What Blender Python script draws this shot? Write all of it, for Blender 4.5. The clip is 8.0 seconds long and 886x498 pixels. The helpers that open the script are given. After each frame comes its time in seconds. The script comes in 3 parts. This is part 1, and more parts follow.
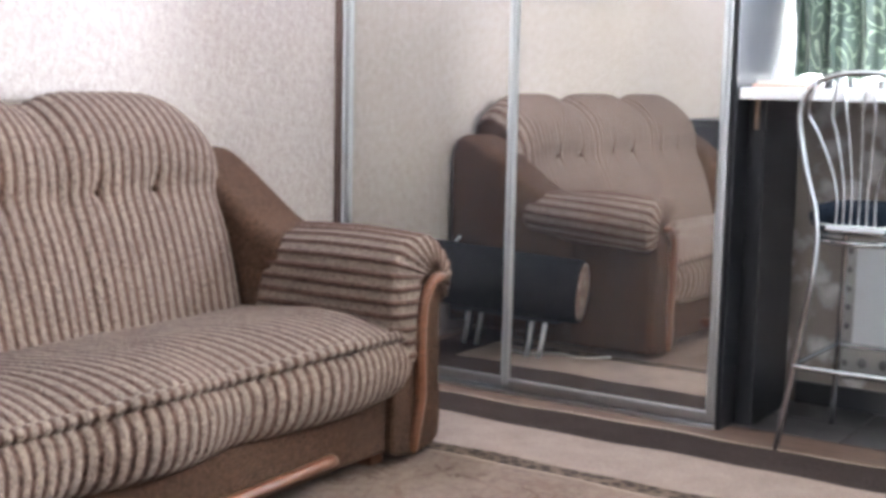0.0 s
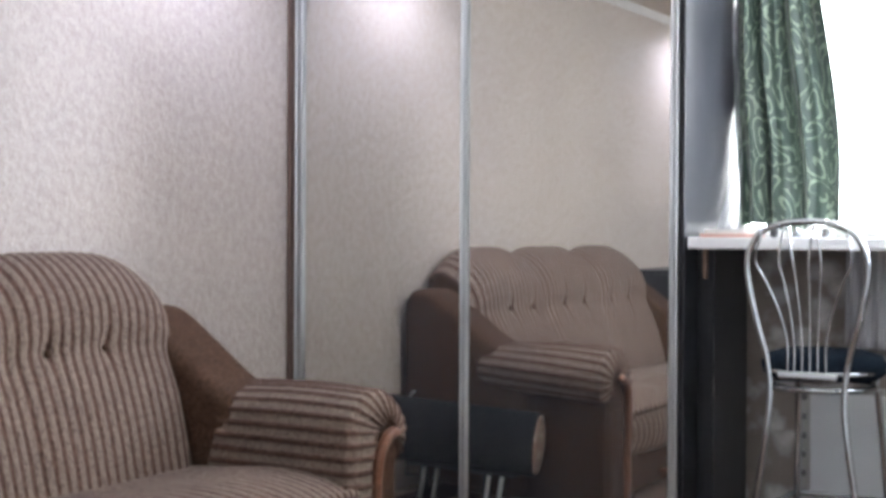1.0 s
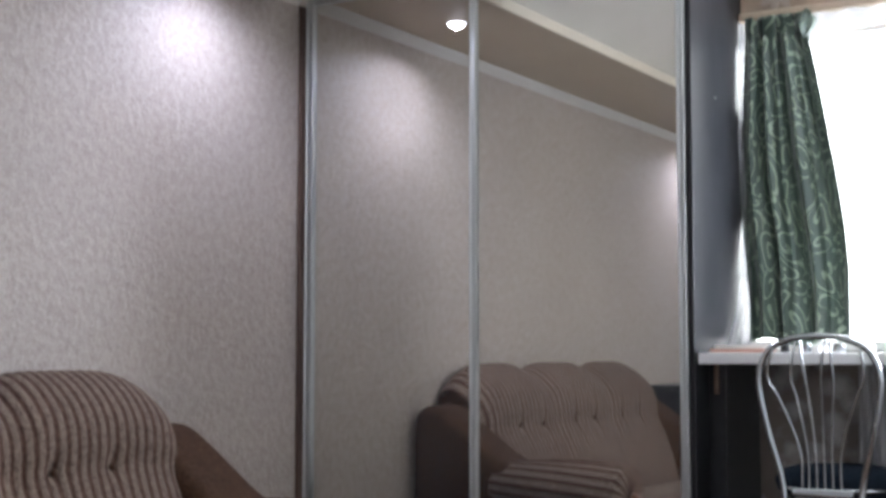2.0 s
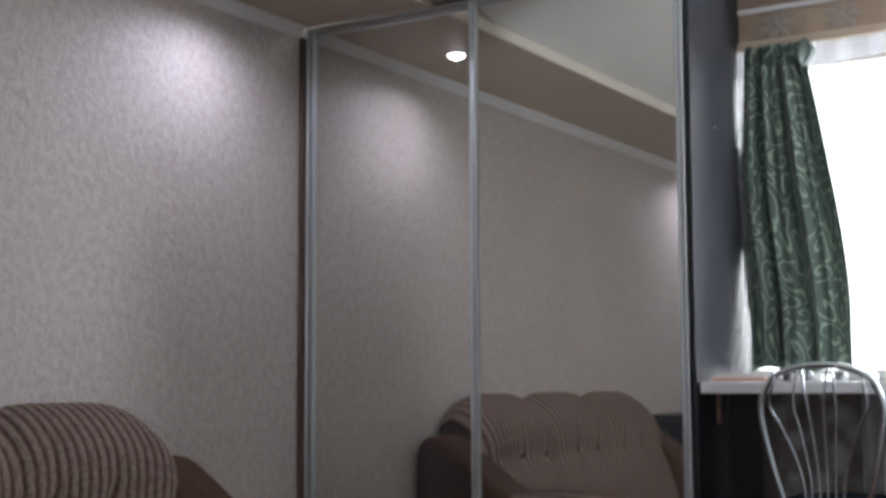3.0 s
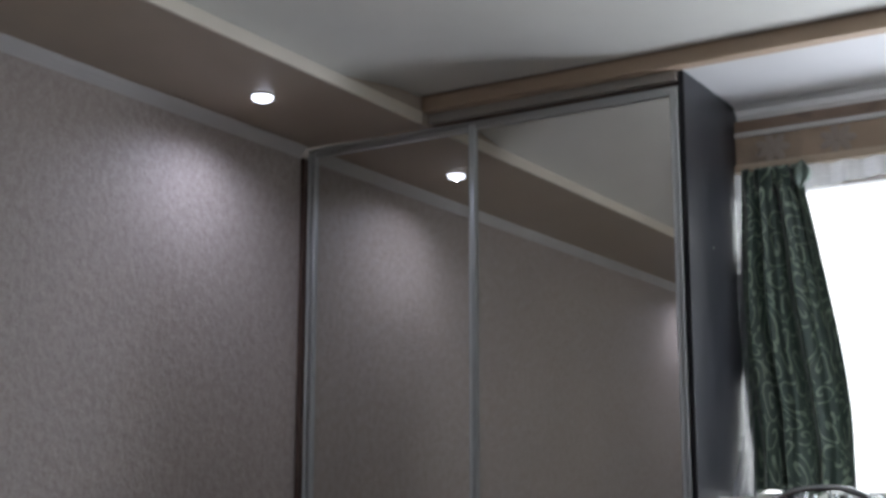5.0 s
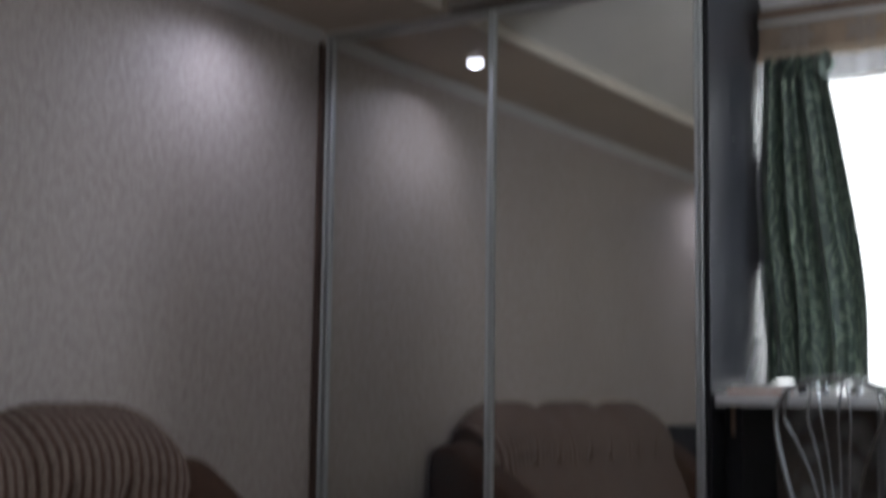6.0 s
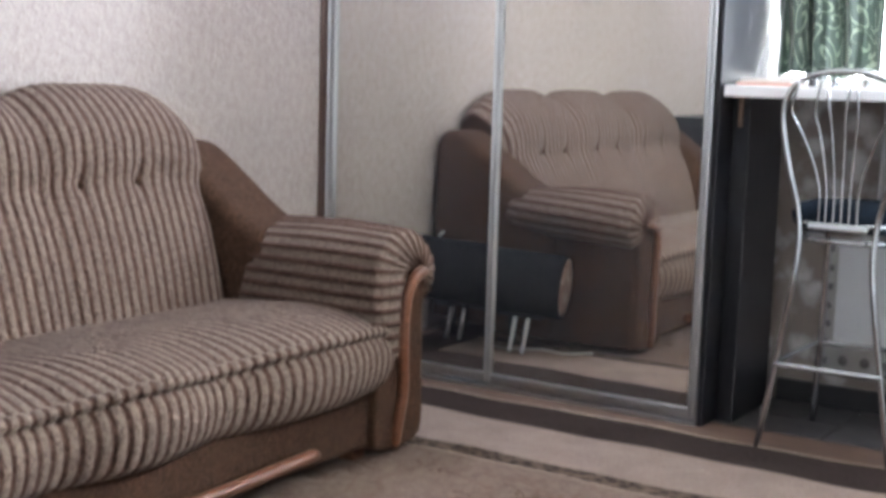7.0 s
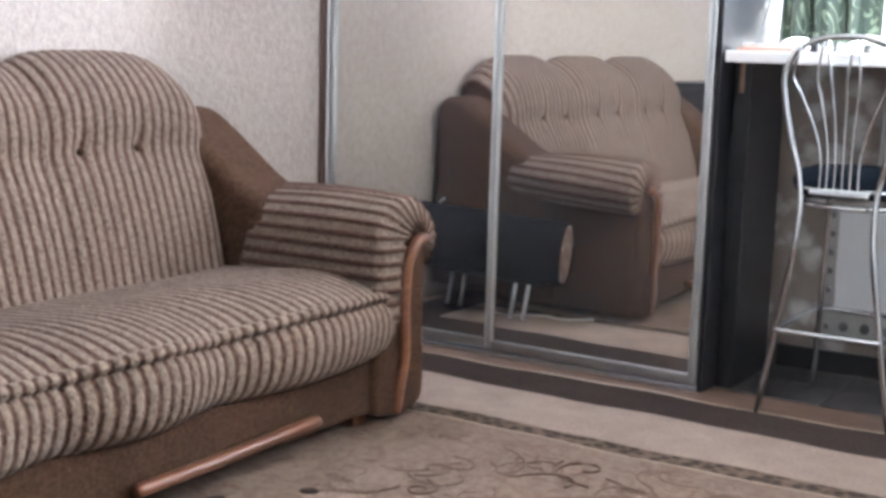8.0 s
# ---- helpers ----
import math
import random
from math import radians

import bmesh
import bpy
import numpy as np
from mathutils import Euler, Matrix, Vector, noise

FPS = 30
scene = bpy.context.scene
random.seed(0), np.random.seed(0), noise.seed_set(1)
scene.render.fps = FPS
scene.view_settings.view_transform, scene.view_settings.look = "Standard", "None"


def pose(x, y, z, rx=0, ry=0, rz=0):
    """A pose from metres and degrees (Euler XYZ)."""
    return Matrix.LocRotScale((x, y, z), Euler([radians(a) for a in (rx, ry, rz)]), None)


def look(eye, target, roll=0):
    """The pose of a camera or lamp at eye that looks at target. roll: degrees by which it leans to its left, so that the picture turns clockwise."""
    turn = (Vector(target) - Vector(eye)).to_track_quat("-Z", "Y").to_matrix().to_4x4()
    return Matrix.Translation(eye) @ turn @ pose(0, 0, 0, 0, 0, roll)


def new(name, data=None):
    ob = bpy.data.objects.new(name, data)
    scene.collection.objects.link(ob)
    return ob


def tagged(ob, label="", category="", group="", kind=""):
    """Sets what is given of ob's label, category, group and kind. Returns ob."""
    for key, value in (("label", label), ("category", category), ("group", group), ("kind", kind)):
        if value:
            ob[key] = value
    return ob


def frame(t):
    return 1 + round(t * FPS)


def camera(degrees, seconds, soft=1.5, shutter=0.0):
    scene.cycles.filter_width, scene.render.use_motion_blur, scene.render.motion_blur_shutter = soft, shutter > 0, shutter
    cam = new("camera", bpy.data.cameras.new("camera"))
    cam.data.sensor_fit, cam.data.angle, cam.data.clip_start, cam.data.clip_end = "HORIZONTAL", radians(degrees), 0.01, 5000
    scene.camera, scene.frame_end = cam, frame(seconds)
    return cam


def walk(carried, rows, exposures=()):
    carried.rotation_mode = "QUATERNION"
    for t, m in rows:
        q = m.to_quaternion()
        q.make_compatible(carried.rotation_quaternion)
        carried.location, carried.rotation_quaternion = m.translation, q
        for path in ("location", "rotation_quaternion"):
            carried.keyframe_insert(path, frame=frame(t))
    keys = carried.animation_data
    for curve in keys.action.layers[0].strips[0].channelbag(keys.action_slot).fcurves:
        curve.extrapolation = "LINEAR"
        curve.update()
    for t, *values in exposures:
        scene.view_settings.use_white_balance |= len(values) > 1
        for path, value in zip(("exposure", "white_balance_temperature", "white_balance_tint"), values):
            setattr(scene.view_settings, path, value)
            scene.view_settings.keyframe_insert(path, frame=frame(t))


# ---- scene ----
cam = camera(37.43, 8.0, soft=3.5, shutter=0.5)

# seconds, yaw, pitch, roll of a camera that is held in one spot and tilted up and down again
EYE = (2.935, -3.769, 1.058)
TURNS = [
    (0.0, 33.195, -7.416, 1.222), (0.2, 32.300, -7.000, 0.740), (0.5, 31.678, -4.592, 0.499), (0.8, 31.370, -1.760, 0.340),
    (1.0, 31.225, -0.654, 0.271), (1.5, 31.436, 1.862, 0.131), (2.0, 31.641, 4.434, 0.013), (2.2, 31.680, 4.910, -0.050),
    (3.3, 31.670, 6.840, -0.430), (3.5, 31.697, 8.246, -0.511), (4.0, 31.800, 10.580, -0.560), (4.2, 31.780, 11.120, -0.540),
    (5.3, 31.830, 10.850, 0.400), (5.5, 32.140, 10.200, 0.620), (5.8, 32.240, 9.130, 0.660), (6.0, 32.384, 6.055, 0.760),
    (6.1, 32.400, 3.770, 0.740), (6.3, 32.420, 0.700, 1.150), (6.5, 32.460, -2.265, 1.479), (6.7, 32.462, -5.270, 1.600),
    (6.8, 32.462, -6.030, 1.660), (7.0, 32.463, -7.614, 1.730), (7.5, 32.537, -8.805, 1.748), (8.0, 32.449, -9.078, 1.646),
]
EXPOSURES = [(0.0, 1.2), (0.5, 1.0), (1.0, 0.45), (1.5, -0.08), (2.0, -0.38), (3.5, -1.15), (4.0, -1.35), (5.5, -1.87), (6.0, -1.80), (6.3, -1.38), (6.5, -1.0), (6.7, -0.12), (7.0, 0.68), (7.5, 0.98), (8.0, 0.98)]
walk(cam, [(t, pose(*EYE, 90 + p, 0, y) @ pose(0, 0, 0, 0, 0, r)) for t, y, p, r in TURNS], EXPOSURES)

# ---- light ----
world = bpy.data.worlds.new("sky")
scene.world = world
world.use_nodes = True
wn = world.node_tree
sky = wn.nodes.new("ShaderNodeTexSky")
sky.sky_type, sky.sun_disc, sky.sun_elevation, sky.sun_rotation = "NISHITA", False, radians(40), radians(200)
wn.links.new(sky.outputs[0], wn.nodes["Background"].inputs[0])
wn.nodes["Background"].inputs[1].default_value = 0.1

WIN = (1.360, 3.12, 1.056, 2.20)          # the window's opening: x from, to; z from, to
WALL_Y = 0.52                            # inner face of the window's wall


def lamp(name, kind, place, aim, watts, colour, **more):
    data = bpy.data.lights.new(name, kind)
    data.energy, data.color = watts, colour
    for key, value in more.items():
        if key == "size":
            data.shape, data.size, data.size_y = "RECTANGLE", value[0], value[1]
        if key == "cone":
            data.spot_size, data.spot_blend, data.shadow_soft_size = radians(value), 0.85, 0.003
    ob = new(name, data)
    ob.matrix_world = look(place, aim)
    return ob


# daylight that comes in by the window
lamp("window_daylight", "AREA", (2.77, WALL_Y + 0.16, 1.40), (2.77, -2.0, 2.25), 113, (0.77, 0.84, 1.0), size=(0.56, 0.56))
SPOTS = [(0.290, -0.598), (0.290, -3.75)]
for sx, sy in SPOTS:
    lamp("spot_lamp", "SPOT", (sx, sy, 2.3385), (sx, sy, 0), 50, (0.71, 0.75, 1.0), cone=158)


# ---- materials ----
class Shader:
    """A principled material with short ways to add its nodes."""

    def __init__(self, name, colour=(0.5, 0.5, 0.5), rough=0.6, metal=0.0, sheen=0.0, specular=0.5):
        self.m = bpy.data.materials.new(name)
        self.m.use_nodes = True
        self.t = self.m.node_tree
        self.b = self.t.nodes["Principled BSDF"]
        self.b.inputs["Base Color"].default_value = (*colour, 1)
        self.b.inputs["Roughness"].default_value = rough
        self.b.inputs["Metallic"].default_value = metal
        self.b.inputs["Sheen Weight"].default_value = sheen
        self.b.inputs["Specular IOR Level"].default_value = specular

    def node(self, kind, links=(), **values):
        n = self.t.nodes.new("ShaderNode" + kind)
        for key, value in values.items():
            if key == "op":
                n.operation = value
            elif key == "blend":
                n.data_type, n.blend_type = "RGBA", value
            else:
                n.inputs[key.replace("_", " ")].default_value = value
        for key, socket in links:
            self.t.links.new(socket, n.inputs[key])
        return n

    def coords(self, kind="Object", scale=(1, 1, 1)):
        c = self.t.nodes.new("ShaderNodeTexCoord")
        return self.node("Mapping", [("Vector", c.outputs[kind])], Scale=scale).outputs[0]

    def noise(self, vec, scale, detail=3.0, rough=0.6):
        return self.node("TexNoise", [("Vector", vec)], Scale=scale, Detail=detail, Roughness=rough).outputs[0]

    def ramp(self, fac, stops):
        n = self.node("ValToRGB", [("Fac", fac)])
        e = n.color_ramp.elements
        while len(e) < len(stops):
            e.new(0.5)
        for s, (p, c) in zip(e, stops):
            s.position, s.color = p, (*c, 1)
        return n.outputs[0]

    def math(self, op, a, b=0.0):
        n = self.node("Math", op=op)
        for i, v in enumerate((a, b)):
            if isinstance(v, (int, float)):
                n.inputs[i].default_value = v
            else:
                self.t.links.new(v, n.inputs[i])
        return n.outputs[0]

    def mix(self, fac, a, b, blend="MIX"):
        n = self.node("Mix", blend=blend)
        for i, v in ((0, fac), (6, a), (7, b)):
            if isinstance(v, (int, float)):
                n.inputs[i].default_value = v
            elif isinstance(v, tuple):
                n.inputs[i].default_value = (*v, 1)
            else:
                self.t.links.new(v, n.inputs[i])
        return n.outputs[2]

    def colour(self, socket):
        self.t.links.new(socket, self.b.inputs["Base Color"])

    def roughness(self, socket):
        self.t.links.new(socket, self.b.inputs["Roughness"])

    def bump(self, height, strength=0.3, distance=0.005):
        n = self.node("Bump", [("Height", height)], Strength=strength, Distance=distance)
        self.t.links.new(n.outputs[0], self.b.inputs["Normal"])


def wallpaper():
    s = Shader("beige_wallpaper", rough=0.5, specular=0.4)
    # short slanting flecks pressed into the paper
    v = s.coords("Object", (1, 1.0, 0.8))
    v.node.inputs["Rotation"].default_value = (0.35, 0, 0)
    fine = s.noise(v, 120, 3, 0.65)
    fleck = s.node("TexVoronoi", [("Vector", v)], Scale=62.0).outputs[0]
    mid = s.noise(v, 38, 4, 0.65)
    big = s.noise(s.coords(), 2.2, 2)
    a = s.ramp(fine, [(0.3, (0.382, 0.330, 0.293)), (0.7, (0.495, 0.440, 0.398))])
    b = s.ramp(mid, [(0.38, (0.85, 0.83, 0.81)), (0.60, (1, 1, 1))])
    c = s.ramp(big, [(0.3, (0.94, 0.93, 0.92)), (0.7, (1, 1, 1))])
    s.colour(s.mix(1.0, s.mix(1.0, a, b, "MULTIPLY"), c, "MULTIPLY"))
    s.bump(s.math("ADD", s.math("MULTIPLY", mid, 1.6), s.math("ADD", fine, fleck)), 0.6, 0.003)
    return s.m


def paint(name, colour, rough=0.7, bumps=0.1):
    s = Shader(name, rough=rough)
    n = s.noise(s.coords(), 3.0, 4)
    lo = tuple(c * 0.93 for c in colour)
    s.colour(s.ramp(n, [(0.3, lo), (0.7, colour)]))
    s.bump(s.noise(s.coords(), 140, 3), bumps, 0.002)
    return s.m


def striped():
    """Wide ribs of pale pile with brown valleys; the map's x counts the ribs."""
    s = Shader("ribbed_pile", rough=0.95, sheen=0.05, specular=0.1)
    s.b.inputs["Sheen Roughness"].default_value = 0.5
    uv = s.coords("UV")
    sep = s.node("SeparateXYZ", [("Vector", uv)])
    wob = s.noise(s.coords(), 26, 3)
    ph = s.math("ADD", sep.outputs[0], s.math("MULTIPLY", s.math("SUBTRACT", wob, 0.5), 0.16))
    tri = s.math("MULTIPLY", s.math("ABSOLUTE", s.math("SUBTRACT", s.math("FRACT", ph), 0.5)), 2.0)
    fuzz = s.noise(s.coords(), 95, 4, 0.75)
    patch = s.noise(s.coords(), 7, 3)
    pale = s.ramp(fuzz, [(0.36, (0.135, 0.096, 0.072)), (0.62, (0.262, 0.200, 0.158))])
    pale = s.mix(1.0, pale, s.ramp(patch, [(0.3, (0.86, 0.86, 0.88)), (0.7, (1, 1, 1))]), "MULTIPLY")
    brown = s.ramp(fuzz, [(0.36, (0.050, 0.025, 0.017)), (0.62, (0.125, 0.069, 0.050))])
    edge = s.ramp(s.math("ADD", tri, s.math("MULTIPLY", s.math("SUBTRACT", fuzz, 0.5), 0.25)), [(0.44, (0, 0, 0)), (0.72, (1, 1, 1))])
    s.colour(s.mix(edge, pale, brown))
    s.bump(s.math("ADD", fuzz, s.noise(s.coords(), 48, 3)), 0.9, 0.010)
    return s.m


def plush(name, lo, hi, sheen=0.0):
    s = Shader(name, rough=0.95, sheen=sheen, specular=0.06)
    n = s.noise(s.coords(), 110, 5, 0.8)
    p = s.noise(s.coords(), 9, 3)
    c = s.ramp(n, [(0.35, lo), (0.66, hi)])
    s.colour(s.mix(1.0, c, s.ramp(p, [(0.3, (0.82, 0.82, 0.82)), (0.7, (1, 1, 1))]), "MULTIPLY"))
    s.bump(n, 0.9, 0.008)
    return s.m


def wood(name, lo, hi, rough=0.35, axis=(1.0, 12.0, 12.0)):
    s = Shader(name, rough=rough, specular=0.35)
    n = s.noise(s.coords("Object", axis), 6, 5, 0.65)
    w = s.noise(s.coords(), 18, 3)
    c = s.ramp(n, [(0.3, lo), (0.7, hi)])
    s.colour(s.mix(1.0, c, s.ramp(w, [(0.3, (0.85, 0.85, 0.85)), (0.7, (1, 1, 1))]), "MULTIPLY"))
    s.bump(n, 0.12, 0.002)
    return s.m


def metal(name, colour, rough):
    s = Shader(name, colour, rough, 1.0)
    n = s.noise(s.coords("Object", (1, 1, 0.2)), 60, 3)
    s.roughness(s.ramp(n, [(0.3, (rough * 0.8,) * 3), (0.7, (rough * 1.25,) * 3)]))
    return s.m


def mirror_glass():
    s = Shader("silvered_mirror", (0.775, 0.76, 0.725), 0.012, 1.0)
    n = s.noise(s.coords(), 5, 4)
    s.roughness(s.ramp(n, [(0.4, (0.002,) * 3), (0.75, (0.009,) * 3)]))
    # an uneven pale haze mixed in, standing for the window's veiling glare
    haze = s.node("BsdfDiffuse", Color=(0.58, 0.60, 0.64, 1))
    film = s.ramp(s.noise(s.coords("Object", (1, 1, 0.5)), 7, 5, 0.7), [(0.3, (0.03,) * 3), (0.75, (0.065,) * 3)])
    mx = s.node("MixShader", [(0, film), (1, s.b.outputs[0]), (2, haze.outputs[0])])
    s.t.links.new(mx.outputs[0], s.t.nodes["Material Output"].inputs[0])
    return s.m


def rug_field():
    s = Shader("rug_pile", rough=0.95, sheen=0.05, specular=0.1)
    c = s.coords()
    warp = s.node("VectorMath", [(0, c)], op="ADD")
    s.t.links.new(s.node("TexNoise", [("Vector", c)], Scale=2.4, Detail=1.0).outputs[1], warp.inputs[1])
    wave = s.node("TexWave", [("Vector", warp.outputs[0])], Scale=1.9, Distortion=12.0, Detail=0.6)
    wave.inputs["Detail Scale"].default_value = 1.1
    line = s.ramp(wave.outputs[1], [(0.93, (0, 0, 0)), (0.975, (1, 1, 1))])
    fuzz = s.noise(c, 170, 3, 0.7)
    big = s.noise(c, 3.5, 3)
    base = s.ramp(fuzz, [(0.3, (0.150, 0.104, 0.079)), (0.7, (0.258, 0.188, 0.149))])
    base = s.mix(1.0, base, s.ramp(big, [(0.3, (0.82, 0.80, 0.78)), (0.7, (1, 1, 1))]), "MULTIPLY")
    speck = s.ramp(s.noise(c, 38, 4, 0.7), [(0.38, (0.72, 0.68, 0.66)), (0.6, (1, 1, 1))])
    base = s.mix(1.0, base, speck, "MULTIPLY")
    s.colour(s.mix(s.math("MULTIPLY", line, 0.4), base, (0.13, 0.075, 0.05)))
    s.bump(fuzz, 0.7, 0.004)
    return s.m


def rug_strip():
    s = Shader("rug_dark_pattern", rough=0.95, specular=0.1)
    c = s.coords()
    v = s.node("TexVoronoi", [("Vector", c)], Scale=34.0)
    f = s.noise(c, 160, 3)
    a = s.ramp(v.outputs[0], [(0.30, (0.04, 0.028, 0.022)), (0.75, (0.16, 0.115, 0.085))])
    s.colour(s.mix(1.0, a, s.ramp(f, [(0.3, (0.7, 0.7, 0.7)), (0.7, (1, 1, 1))]), "MULTIPLY"))
    s.bump(f, 0.6, 0.004)
    return s.m


def tiles_dark():
    s = Shader("dark_floor_tile", rough=0.5)
    n = s.noise(s.coords(), 9, 5, 0.65)
    s.colour(s.ramp(n, [(0.3, (0.018, 0.017, 0.018)), (0.7, (0.055, 0.05, 0.05))]))
    s.bump(n, 0.15, 0.003)
    return s.m


def floral(name, ground, bloom, scale=7.0):
    """Printed paper with pale round blossoms."""
    s = Shader(name, rough=0.6)
    c = s.coords()
    warp = s.node("VectorMath", [(0, c)], op="ADD")
    s.t.links.new(s.node("VectorMath", [(0, s.node("TexNoise", [("Vector", c)], Scale=9.0).outputs[1])], op="SCALE", Scale=0.12).outputs[0], warp.inputs[1])
    v = s.node("TexVoronoi", [("Vector", warp.outputs[0])], Scale=scale)
    n = s.noise(c, 45, 4)
    k = s.math("ADD", v.outputs[0], s.math("MULTIPLY", s.math("SUBTRACT", n, 0.5), 0.35))
    m = s.ramp(k, [(0.16, bloom), (0.34, tuple((a + b) / 2 for a, b in zip(bloom, ground))), (0.5, ground)])
    s.colour(s.mix(1.0, m, s.ramp(s.noise(c, 4, 3), [(0.3, (0.75, 0.75, 0.75)), (0.7, (1, 1, 1))]), "MULTIPLY"))
    s.bump(n, 0.2, 0.002)
    return s.m


def damask():
    """Green satin with scrolls."""
    s = Shader("green_damask", rough=0.40, sheen=0.35, specular=0.8)
    uv = s.coords("UV", (0.75, 1.08, 1))
    warp = s.node("VectorMath", [(0, uv)], op="ADD")
    s.t.links.new(s.node("VectorMath", [(0, s.node("TexNoise", [("Vector", uv)], Scale=6.0, Detail=0.5).outputs[1])], op="SCALE", Scale=0.22).outputs[0], warp.inputs[1])
    flat = s.node("VectorMath", [(0, warp.outputs[0])], op="MULTIPLY")
    flat.inputs[1].default_value = (1, 1, 0)
    v = s.node("TexVoronoi", [("Vector", flat.outputs[0])], Scale=11.5, Randomness=0.8)
    # each cell curls round its own middle
    arm = s.node("VectorMath", [(0, flat.outputs[0]), (1, v.outputs["Position"])], op="SUBTRACT")
    sep = s.node("SeparateXYZ", [("Vector", arm.outputs[0])])
    curl = s.math("ADD", s.math("ARCTAN2", sep.outputs[1], sep.outputs[0]), s.math("MULTIPLY", v.outputs[0], 17.0))
    rings = s.math("SINE", curl)
    line = s.ramp(rings, [(0.62, (0, 0, 0)), (0.90, (1, 1, 1))])
    weave = s.noise(uv, 160, 3)
    dark = s.ramp(weave, [(0.3, (0.022, 0.045, 0.034)), (0.7, (0.050, 0.090, 0.068))])
    s.colour(s.mix(s.math("MULTIPLY", line, 0.95), dark, (0.30, 0.38, 0.28)))
    s.roughness(s.ramp(line, [(0.0, (0.38,) * 3), (1.0, (0.6,) * 3)]))
    s.bump(s.math("ADD", s.math("MULTIPLY", line, 0.5), weave), 0.3, 0.003)
    tr = s.node("BsdfTranslucent", Color=(0.10, 0.16, 0.12, 1))
    mx = s.node("MixShader", [(1, s.b.outputs[0]), (2, tr.outputs[0])], Fac=0.10)
    s.t.links.new(mx.outputs[0], s.t.nodes["Material Output"].inputs[0])
    return s.m


def sheer(name, thin, thick, tone):
    s = Shader(name, (0.80, 0.82, 0.86), 0.7)
    tp = s.node("BsdfTransparent")
    tr = s.node("BsdfTranslucent", Color=(tone * 0.95, tone * 0.96, tone, 1))
    lace = s.ramp(s.noise(s.coords("UV"), 14, 3), [(0.42, (thin,) * 3), (0.6, (thick,) * 3)])
    m1 = s.node("MixShader", [(1, s.b.outputs[0]), (2, tr.outputs[0])], Fac=0.85)
    m2 = s.node("MixShader", [(0, lace), (1, tp.outputs[0]), (2, m1.outputs[0])])
    s.t.links.new(m2.outputs[0], s.t.nodes["Material Output"].inputs[0])
    return s.m


def glow(name, colour, strength):
    s = Shader(name)
    e = s.node("Emission", Color=(*colour, 1), Strength=strength)
    s.t.links.new(e.outputs[0], s.t.nodes["Material Output"].inputs[0])
    return s.m


def clear_glass():
    s = Shader("window_glass", (1, 1, 1), 0.02)
    s.b.inputs["Transmission Weight"].default_value = 1.0
    s.b.inputs["IOR"].default_value = 1.02
    return s.m


WALLPAPER = wallpaper()
CEIL = paint("cream_stretch_ceiling", (0.72, 0.71, 0.65), 0.24, 0.02)
WHITE_CEIL = paint("white_ceiling_paint", (0.74, 0.73, 0.71), 0.6)
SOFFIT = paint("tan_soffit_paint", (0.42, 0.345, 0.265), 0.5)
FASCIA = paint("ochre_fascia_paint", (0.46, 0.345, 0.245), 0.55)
CORNICE = paint("grey_beige_cornice", (0.55, 0.53, 0.50), 0.6, 0.2)
TAUPE = paint("taupe_rail", (0.40, 0.375, 0.335), 0.45, 0.05)
BORDER = floral("brown_floral_border", (0.30, 0.21, 0.15), (0.16, 0.11, 0.085), 9.0)
SOFFIT_EDGE = paint("cream_edge_paint", (0.72, 0.66, 0.55), 0.5)
MOULD = paint("white_moulding", (0.72, 0.71, 0.68), 0.55, 0.2)
RIBS = striped()
PLUSH = plush("brown_plush", (0.035, 0.017, 0.0095), (0.118, 0.062, 0.037), 0.04)
CHERRY = wood("orange_brown_wood", (0.095, 0.036, 0.018), (0.185, 0.076, 0.040), 0.38, (12, 1, 12))
WENGE = wood("dark_wenge_board", (0.012, 0.013, 0.015), (0.027, 0.027, 0.031), 0.36, (14, 14, 1.0))
ALU = metal("brushed_aluminium", (0.50, 0.515, 0.52), 0.36)
CHROME = metal("chrome", (0.53, 0.56, 0.58), 0.12)
MIRROR = mirror_glass()
FLOOR = wood("brown_laminate", (0.080, 0.047, 0.032), (0.150, 0.090, 0.062), 0.6, (1, 9, 9))
TILE = tiles_dark()
GROUT = paint("dark_grout", (0.15, 0.14, 0.13), 0.9, 0.3)
RUG_DARK = plush("rug_dark_border", (0.028, 0.020, 0.018), (0.072, 0.051, 0.044))
RUG_CREAM = plush("rug_cream_border", (0.26, 0.192, 0.156), (0.385, 0.300, 0.250))
RUG_FIELD = rug_field()
RUG_STRIP = rug_strip()
RUG_STEM = plush("rug_brown_stems", (0.125, 0.082, 0.060), (0.20, 0.138, 0.106))
RUG_HEM = plush("rug_hem", (0.40, 0.33, 0.26), (0.55, 0.47, 0.38))
PAPER_LOW = floral("floral_grey_paper", (0.27, 0.23, 0.20), (0.60, 0.58, 0.56), 9.0)
PAPER_HIGH = floral("floral_tan_paper", (0.46, 0.34, 0.24), (0.30, 0.24, 0.19), 4.0)
DAMASK = damask()
VOILE = sheer("white_voile", 0.35, 0.60, 0.85)
LACE = sheer("grey_white_lace", 0.86, 0.98, 0.22)
SILL = paint("white_worktop", (0.78, 0.78, 0.78), 0.3, 0.03)
PVC = paint("white_window_plastic", (0.82, 0.82, 0.83), 0.35, 0.02)
NAVY = plush("navy_leatherette", (0.010, 0.015, 0.023), (0.020, 0.030, 0.044))
BLACK_CARPET = plush("black_felt", (0.006, 0.007, 0.008), (0.016, 0.017, 0.02))
